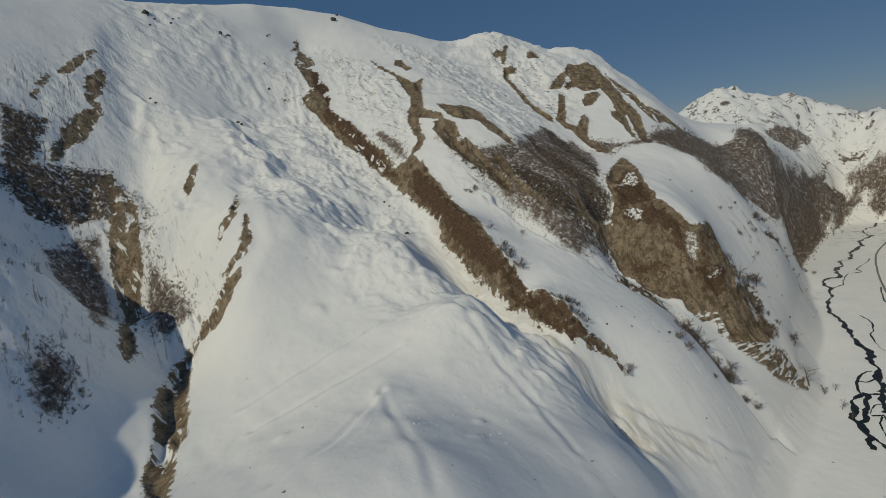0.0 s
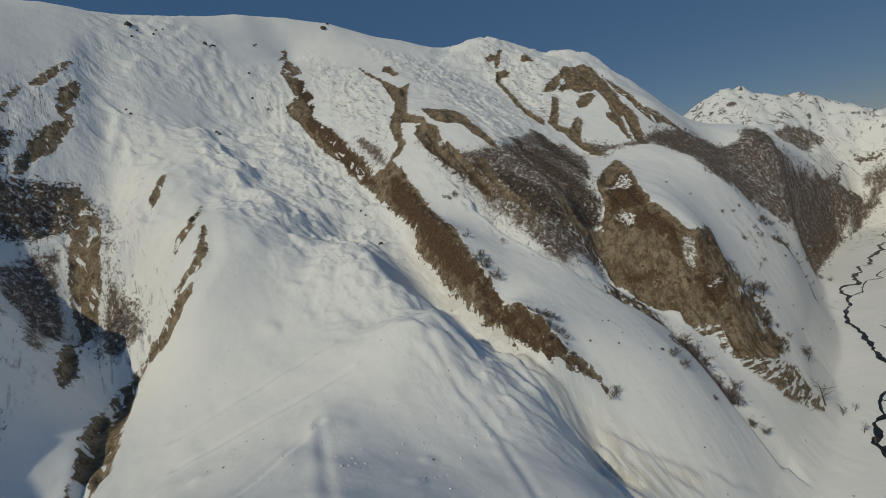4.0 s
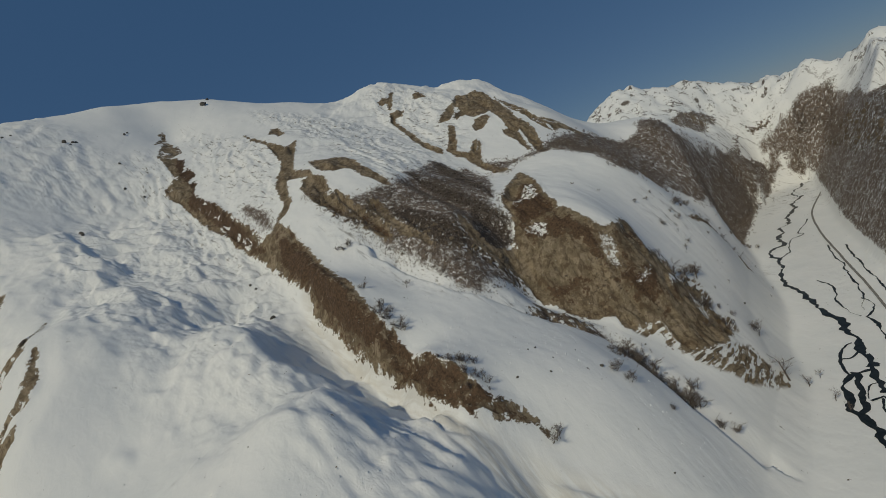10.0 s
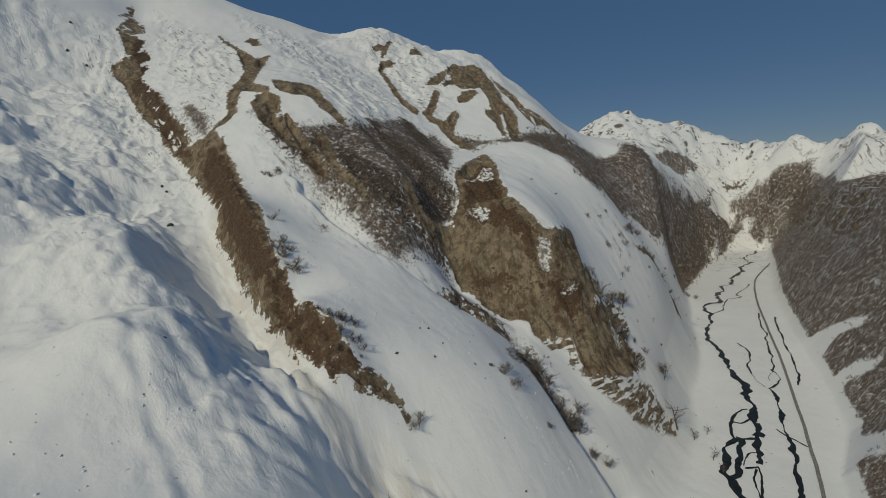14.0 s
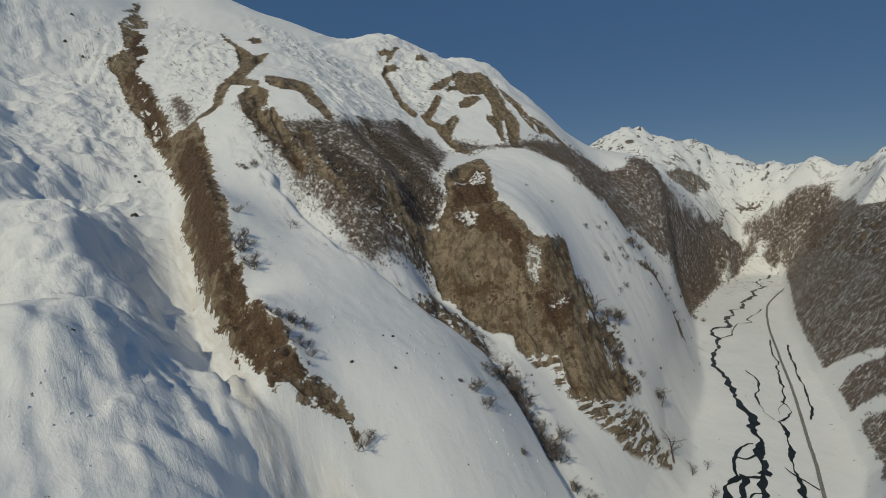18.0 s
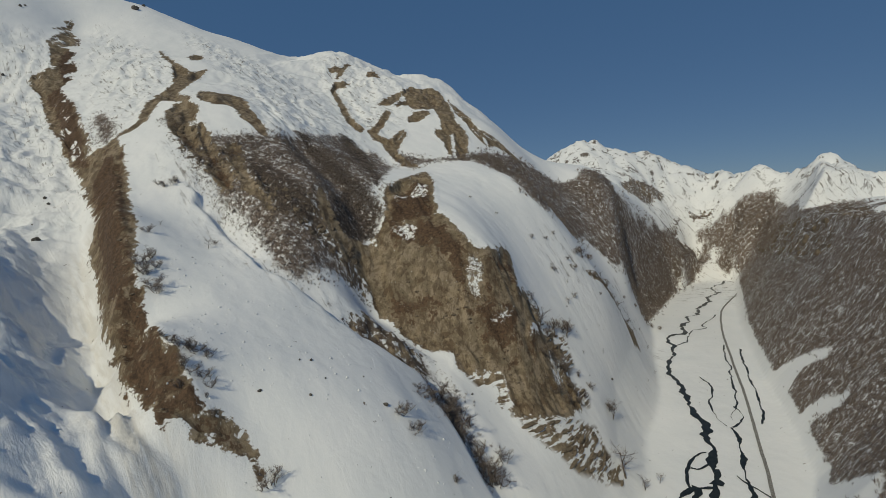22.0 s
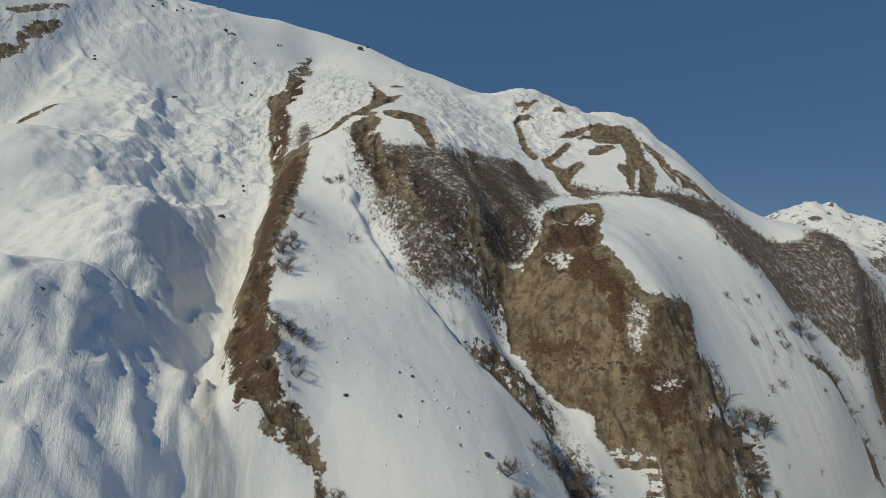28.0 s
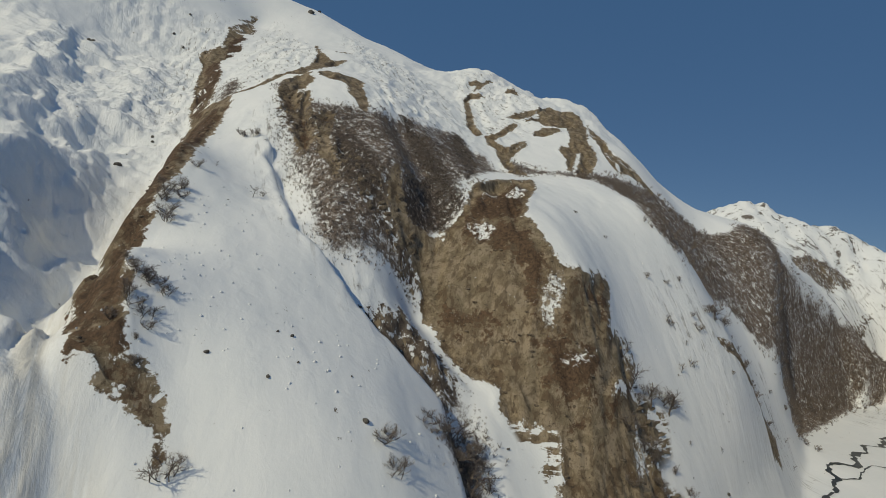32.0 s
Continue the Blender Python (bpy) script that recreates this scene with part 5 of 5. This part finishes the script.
def tree_shape(seed, stems, lean, twig):
    """A leafless tree of height 1: stem pieces and twig pieces."""
    rng = np.random.default_rng(seed)
    wood, fine = [], []
    for _ in range(stems):
        way = rng.normal(0, lean, 3)
        way[2] = 1
        way /= np.linalg.norm(way)
        top = 0.62 if stems == 1 else rng.uniform(0.45, 0.8)
        trunk = bent(rng, (rng.normal(0, 0.02 * stems), rng.normal(0, 0.02 * stems), -0.04), way, top, 5, 0.02)
        wood.append(tube(trunk, 0.026 if stems == 1 else 0.016, 0.008, 5))
        for b in range(11 if stems == 1 else 7):
            at = rng.uniform(0.25, 1.0) if stems == 1 else rng.uniform(0.15, 1.0)
            i = min(int(at * 5), 4)
            start = trunk[i] + (trunk[i + 1] - trunk[i]) * (at * 5 - i)
            turn = rng.uniform(0, 2 * math.pi)
            out = np.array([math.cos(turn), math.sin(turn), rng.uniform(0.35, 1.0)])
            limb = bent(rng, start, out / np.linalg.norm(out), rng.uniform(0.22, 0.42), 4, 0.05)
            wood.append(tube(limb, 0.009, 0.003, 3))
            for _ in range(9):
                j = rng.integers(1, 4)
                go = rng.normal(0, 1, 3)
                go[2] = abs(go[2]) * 0.7
                go = go / np.linalg.norm(go) * 0.75 + (limb[j + 1] - limb[j]) * 6
                fine.append(tube(bent(rng, limb[j], go / np.linalg.norm(go), rng.uniform(0.08, 0.2), 2, 0.0), twig, twig * 0.4, 3))
    return joined(wood), joined(fine)


def plant(name, shape, parts, label, category, group):
    """A leafless plant of height 1 with its stems and twigs as parts."""
    thing = tagged(new(name), label, category, group)
    for part_name, (v, f), mat in zip(parts, shape, (bark_mat, twig_mat)):
        o = new(part_name, mesh_of(part_name, v, f, mat, None, False))
        o.parent = thing
        if part_name == "crown":
            tagged(o, kind="stuff")
    return thing


TREE_KINDS = [plant("bare_tree", tree_shape(s, 1, 0.05, 0.0035), ("trunk", "crown"), "leafless grey-brown tree standing in deep snow", "tree", "bare trees") for s in (1, 2, 3)]
BUSH_KINDS = [plant("bush", tree_shape(s, 6, 0.55, 0.0045), ("stem", "crown"), "leafless brown bush poking out of the snow", "bush", "bushes in the snow") for s in (4, 5, 6)]


def set_out(kinds, places, stretch, seed):
    rng = np.random.default_rng(seed)
    for n, (x, y, size) in enumerate(places):
        k = kinds[n % len(kinds)]
        s = size * rng.uniform(0.92, 1.08)
        m = pose(x, y, float(ground_at(np.array(x), np.array(y))) - 0.02 * size, rng.uniform(-6, 6), rng.uniform(-6, 6), rng.uniform(0, 360))
        c = copy_thing(k, m)
        c.scale = (s * stretch, s * stretch, s)


set_out(TREE_KINDS, BARE_TREE, 1.1, 1)
set_out(TREE_KINDS, VALLEY_TREE, 0.9, 2)
set_out(BUSH_KINDS, BUSH, 1.15, 3)
set_out(BUSH_KINDS, BANK_BUSH, 1.2, 4)
set_out(BUSH_KINDS, SLOPE_BUSH, 1.0, 5)
for kind_thing in TREE_KINDS + BUSH_KINDS:
    for part_ob in list(kind_thing.children):
        bpy.data.objects.remove(part_ob)
    bpy.data.objects.remove(kind_thing)


def boulder(seed):
    bm = bmesh.new()
    bmesh.ops.create_icosphere(bm, subdivisions=3, radius=0.55)
    off = Vector((seed * 3.7, 0, 0))
    for v in bm.verts:
        n = noise.noise(v.co * 1.6 + off) * 0.45 + noise.noise(v.co * 4.5 + off) * 0.16
        v.co = Vector((v.co.x * 1.15, v.co.y * 0.95, v.co.z * 0.8)) * (1 + n)
        v.co.z = round(v.co.z * 6) / 6 * 0.35 + v.co.z * 0.65
    me = bpy.data.meshes.new("boulder")
    bm.to_mesh(me)
    bm.free()
    me.materials.append(stone_mat)
    return me


ROCKS = [boulder(s) for s in range(4)]
rng = np.random.default_rng(9)
for n, (x, y, size) in enumerate(BOULDER + WEST_BOULDER + RIDGE_ROCK):
    o = tagged(new("boulder", ROCKS[n % 4]), "dark weathered boulder half buried in snow", "rock", "boulders on the slopes")
    o.location = (x, y, float(ground_at(np.array(x), np.array(y))) + 0.12 * size)
    o.rotation_euler = (rng.uniform(-0.2, 0.2), rng.uniform(-0.2, 0.2), rng.uniform(0, 6))
    o.scale = (size * 0.62, size * 0.55, size * 0.66)


def brushwood(name, label, count, seed, weight, low, high, thick):
    """One mass of leafless shrubs, scattered where weight(x, y) is high."""
    rng = np.random.default_rng(seed)
    kinds = []
    for s in range(6):
        r2, pieces = np.random.default_rng(100 + s), []
        for _ in range(5):
            way = r2.normal(0, 0.55, 3)
            way[2] = 1.1
            stem = bent(r2, (r2.normal(0, 0.06), r2.normal(0, 0.06), -0.1), way / np.linalg.norm(way), r2.uniform(0.6, 1.05), 2, 0.02)
            pieces.append(tube(stem, thick, thick * 0.35, 3))
            go = r2.normal(0, 1, 3)
            go[2] = abs(go[2])
            pieces.append(tube(bent(r2, stem[1], go / np.linalg.norm(go), 0.38, 1, 0.0), thick * 0.6, thick * 0.3, 3))
        kinds.append(joined(pieces))
    chosen, (x0, y0, x1, y1) = [], weight[1]
    while sum(map(len, chosen)) < count:
        q = rng.uniform((x0, y0), (x1, y1), (count * 2, 2))
        east_up = ground_at(q[:, 0] + 6, q[:, 1]) - ground_at(q[:, 0] - 6, q[:, 1])
        north_up = ground_at(q[:, 0], q[:, 1] + 6) - ground_at(q[:, 0], q[:, 1] - 6)
        steep = np.minimum(np.sqrt(1 + (east_up / 12) ** 2 + (north_up / 12) ** 2), 3.2) / 3.2
        chosen.append(q[rng.uniform(0, 1, len(q)) < steep * weight[0](q[:, 0], q[:, 1])])
        if len(chosen) > 60:
            break
    spots = np.concatenate(chosen)[:count]
    tall = rng.uniform(low, high, len(spots)) * rng.uniform(0.75, 1.2, len(spots))
    z, spin, pick = ground_at(spots[:, 0], spots[:, 1]), rng.uniform(0, 6.283, len(spots)), rng.integers(0, 6, len(spots))
    verts, faces, base = [], [], 0
    for s, (v, f) in enumerate(kinds):
        mine = np.flatnonzero(pick == s)
        if not len(mine):
            continue
        ca, sa = np.cos(spin[mine])[:, None], np.sin(spin[mine])[:, None]
        p = np.stack([v[None, :, 0] * ca - v[None, :, 1] * sa, v[None, :, 0] * sa + v[None, :, 1] * ca, v[None, :, 2] + 0 * ca], -1) * tall[mine][:, None, None]
        p += np.c_[spots[mine], z[mine]][:, None, :]
        verts.append(p.reshape(-1, 3))
        faces.append((f[None] + (base + np.arange(len(mine)) * len(v))[:, None, None]).reshape(-1, 3))
        base += len(mine) * len(v)
    me = mesh_of(name, np.concatenate(verts), np.concatenate(faces), twig_mat, None, False)
    return tagged(new(name, me), label, "brush", kind="stuff")


def by_outline(name, level=0.0):
    poly = COVER["wood", name]
    (x0, y0), (x1, y1) = np.min(poly, 0), np.max(poly, 0)
    def weight(x, y):
        d = inside_distance(x, y, poly)
        patchy = 0.5 + 0.9 * fbm(x, y, 28, 3, 61)
        return np.clip(d / 22 + 0.25, 0, 1) * np.clip(patchy + level, 0.05, 1) * (d > -4)
    return weight, (x0, y0, x1, y1)


def grid_value(layer, x, y):
    i = np.clip(np.searchsorted(GX, x) - 1, 0, len(GX) - 2)
    j = np.clip(np.searchsorted(GY, y) - 1, 0, len(GY) - 2)
    return layer[i, j]


def east_weight(x, y):
    return np.clip(grid_value(LAYERS["wood"], x, y) * 1.3 - 0.35, 0, 1) * np.clip(0.6 + 0.9 * fbm(x, y, 30, 3, 62), 0.1, 1) * (x > 0.55 * (y - 330) + 290)


brushwood("brush", "dense leafless brown brush filling the rocky ravine", 4200, 71, by_outline("ravine_brush", 0.25), 1.5, 3.6, 0.036)
brushwood("brush", "grey leafless brush above the rocky ravine", 1300, 96, by_outline("ravine_upper", 0.1), 1.4, 3.2, 0.036)
brushwood("brush", "thin grey brush along the foot of the ravine", 500, 97, by_outline("ravine_edge", 0.0), 1.2, 2.8, 0.034)
brushwood("brush", "snowy leafless brush in a hollow below the earth strip", 420, 72, by_outline("pocket_brush", 0.2), 1.5, 3.2, 0.034)
brushwood("brush", "thin leafless brush on the open brow", 800, 73, by_outline("brow_brush", -0.1), 1.5, 3.4, 0.036)
brushwood("brush", "dark diagonal row of leafless shrubs on the brow", 650, 81, by_outline("brow_row", 0.7), 1.8, 3.6, 0.040)
brushwood("brush", "short diagonal row of leafless shrubs on the brow", 260, 82, by_outline("brow_row_b", 0.6), 1.8, 3.4, 0.038)
brushwood("brush", "dense dark stripe of brush down the brow", 900, 93, by_outline("brow_stripe", 0.9), 1.8, 3.6, 0.042)
brushwood("brush", "short dark stripe of brush below the summit", 350, 94, by_outline("brow_stripe_b", 0.8), 1.8, 3.4, 0.040)
brushwood("brush", "grey leafless brush under the dark stripe", 700, 95, by_outline("brow_under", 0.4), 1.5, 3.2, 0.036)
# low brush, set dense to deepen the bank's painted shade
brushwood("brush", "dense dark brush on the shaded bank of the second gully", 300, 83, by_outline("gully_shade", 0.9), 1.0, 2.2, 0.034)
brushwood("forest", "leafless brown wood above the river bend", 600, 84, by_outline("far_forest_b", 0.5), 4.0, 7.0, 0.034)
brushwood("forest", "leafless brown wood along the foot of the bending valley", 1500, 90, by_outline("forest_head", 0.5), 4.0, 7.5, 0.034)
brushwood("forest", "leafless brown wood on the far valley hill", 900, 85, by_outline("far_brown_b", 0.5), 5.0, 8.0, 0.036)
brushwood("forest", "dark leafless wood under the bare west summit", 700, 86, by_outline("west_wood_b", 0.5), 3.0, 6.0, 0.036)
brushwood("forest", "leafless brown wood at the foot of the valley flank", 600, 87, by_outline("head_left", 0.4), 4.0, 7.0, 0.034)
brushwood("forest", "leafless brown wood on the hill closing the valley", 700, 88, by_outline("head_brown", 0.3), 5.0, 8.0, 0.034)
brushwood("forest", "thin leafless wood on the snowy slope closing the valley", 350, 89, by_outline("head_mid", 0.2), 5.0, 8.0, 0.034)
brushwood("brush", "row of leafless trees along the knoll", 420, 74, by_outline("knoll_brush", 0.3), 3.0, 6.5, 0.034)
brushwood("brush", "wedge of frosted brush on the earth cliff", 160, 75, by_outline("cliff_wedge", 0.4), 1.5, 3.0, 0.034)
brushwood("brush", "leafless shrubs along the second gully", 320, 76, by_outline("gully_brush", 0.2), 2.0, 4.2, 0.030)
brushwood("forest", "leafless brown forest on the steep valley flank", 5200, 77, by_outline("far_forest", 0.45), 3.5, 7.0, 0.034)
brushwood("forest", "dark leafless wood with snow on the west slope", 900, 78, by_outline("west_wood", 0.4), 3.0, 6.0, 0.036)
brushwood("forest", "snow-dusted leafless wood beside the brown west rib", 900, 91, by_outline("west_wood_side", 0.5), 2.5, 5.0, 0.034)
brushwood("brush", "thin leafless brush on the sunlit west slope", 260, 92, by_outline("west_thin", -0.1), 2.0, 4.5, 0.032)
brushwood("brush", "shaded leafless wood on the near west slope", 420, 79, by_outline("near_wood", 0.5), 2.5, 5.0, 0.030)
brushwood("forest", "leafless brown brush over the eastern hillside", 5200, 80, (east_weight, (300, 240, 900, 1080)), 3.0, 6.0, 0.034)


def snow_clods():
    """Small lumps that rolled down and froze on the smooth faces."""
    rng = np.random.default_rng(91)
    bm = bmesh.new()
    bmesh.ops.create_icosphere(bm, subdivisions=2, radius=0.5)
    ball = np.array([v.co[:] for v in bm.verts])
    tris = np.array([[v.index for v in f.verts] for f in bm.faces])
    bm.free()
    verts, faces = [], []
    for cx, cy, spread, count in CLODS:
        for _ in range(count):
            x, y = cx + rng.normal(0, spread), cy + rng.normal(0, spread)
            size = rng.uniform(0.5, 1.3) * rng.uniform(0.7, 1.3, 3)
            p = ball * size * (1 + rng.uniform(-0.18, 0.18, (len(ball), 1)))
            faces.append(tris + len(verts) * len(ball))
            verts.append(p + (x, y, float(ground_at(np.array(x), np.array(y))) + 0.15))
    me = mesh_of("snow_clods", np.concatenate(verts), np.concatenate(faces), clod_mat)
    return tagged(new("snow_clods", me), "scattered frozen snow clods on the smooth slopes", "snow", kind="stuff")


# middle, spread and number of each scatter
CLODS = [(-300, 170, 35, 25), (-220, 110, 30, 40), (-180, 140, 25, 30), (-150, 190, 22, 30), (-95, 285, 18, 45), (-70, 300, 25, 35), (-20, 300, 22, 30), (-130, 350, 16, 25), (30, 290, 15, 20), (150, 560, 25, 20), (60, 280, 12, 15)]
clod_mat = plain_material("frozen_snow", (0.72, 0.73, 0.73, 1), (0.88, 0.88, 0.87, 1), 0.5, 0.7, 0.4)
snow_clods()


def scatter_rocks(name, label, group, poly, count, low, high, mat, shape, seed):
    """Single rocks over an outline on the map, lying along the contour."""
    rng = np.random.default_rng(seed)
    meshes = []
    for rock in ROCKS:
        me = rock.copy()
        me.materials.clear()
        me.materials.append(mat)
        meshes.append(me)
    (x0, y0), (x1, y1) = np.min(poly, 0), np.max(poly, 0)
    made = 0
    while made < count:
        x, y = rng.uniform(x0, x1), rng.uniform(y0, y1)
        if float(inside_distance(np.array([x]), np.array([y]), poly)[0]) < 1.0:
            continue
        gx = float(ground_at(np.array(x + 4), np.array(y)) - ground_at(np.array(x - 4), np.array(y))) / 8
        gy = float(ground_at(np.array(x), np.array(y + 4)) - ground_at(np.array(x), np.array(y - 4))) / 8
        size = rng.uniform(low, high)
        o = tagged(new(name, meshes[made % 4]), label, "rock", group)
        o.location = (x, y, float(ground_at(np.array(x), np.array(y))) - 0.05 * size)
        o.rotation_euler = (rng.uniform(-0.15, 0.15), rng.uniform(-0.15, 0.15), math.atan2(gx, -gy) + rng.uniform(-0.3, 0.3))
        o.scale = (size * shape[0], size * shape[1], size * shape[2])
        made += 1


ledge_mat = plain_material("ledge_earth", (0.12, 0.092, 0.062, 1), (0.27, 0.215, 0.150, 1), 1.4, 0.9, 0.7)
outcrop_mat = plain_material("outcrop", (0.085, 0.064, 0.046, 1), (0.245, 0.195, 0.140, 1), 1.2, 0.9, 0.7)
scatter_rocks("rock_slab", "flat tan earth slab edged with snow below the cliff", "slabs below the cliff", COVER["strata", "strata"], 46, 4.0, 8.0, ledge_mat, (1.5, 0.55, 0.32), 101)
scatter_rocks("rock_slab", "flat tan earth slab edged with snow beside the cliff", "slabs beside the cliff", COVER["strata", "mottle_side"], 16, 3.0, 6.0, ledge_mat, (1.3, 0.6, 0.35), 102)
scatter_rocks("rock_outcrop", "weathered brown outcrop on the eroded earth cliff", "outcrops on the cliff", COVER["earth", "great_cliff"], 110, 1.4, 3.6, outcrop_mat, (1.0, 0.7, 0.5), 103)
scatter_rocks("rock_outcrop", "dark brown outcrop among the ravine brush", "outcrops in the ravine", COVER["rock", "ravine_rock"], 60, 2.5, 6.5, outcrop_mat, (0.9, 0.7, 0.9), 104)
scatter_rocks("rock_outcrop", "small brown outcrop on the long earth bank", "outcrops on the bank", COVER["earth", "lower_bank"], 40, 1.5, 3.5, outcrop_mat, (1.0, 0.7, 0.6), 105)
scatter_rocks("rock_outcrop", "dark rock outcrop of the crag above the valley", "outcrops of the crag", COVER["rock", "east_crag"], 40, 5.0, 12.0, outcrop_mat, (0.9, 0.7, 1.1), 106)
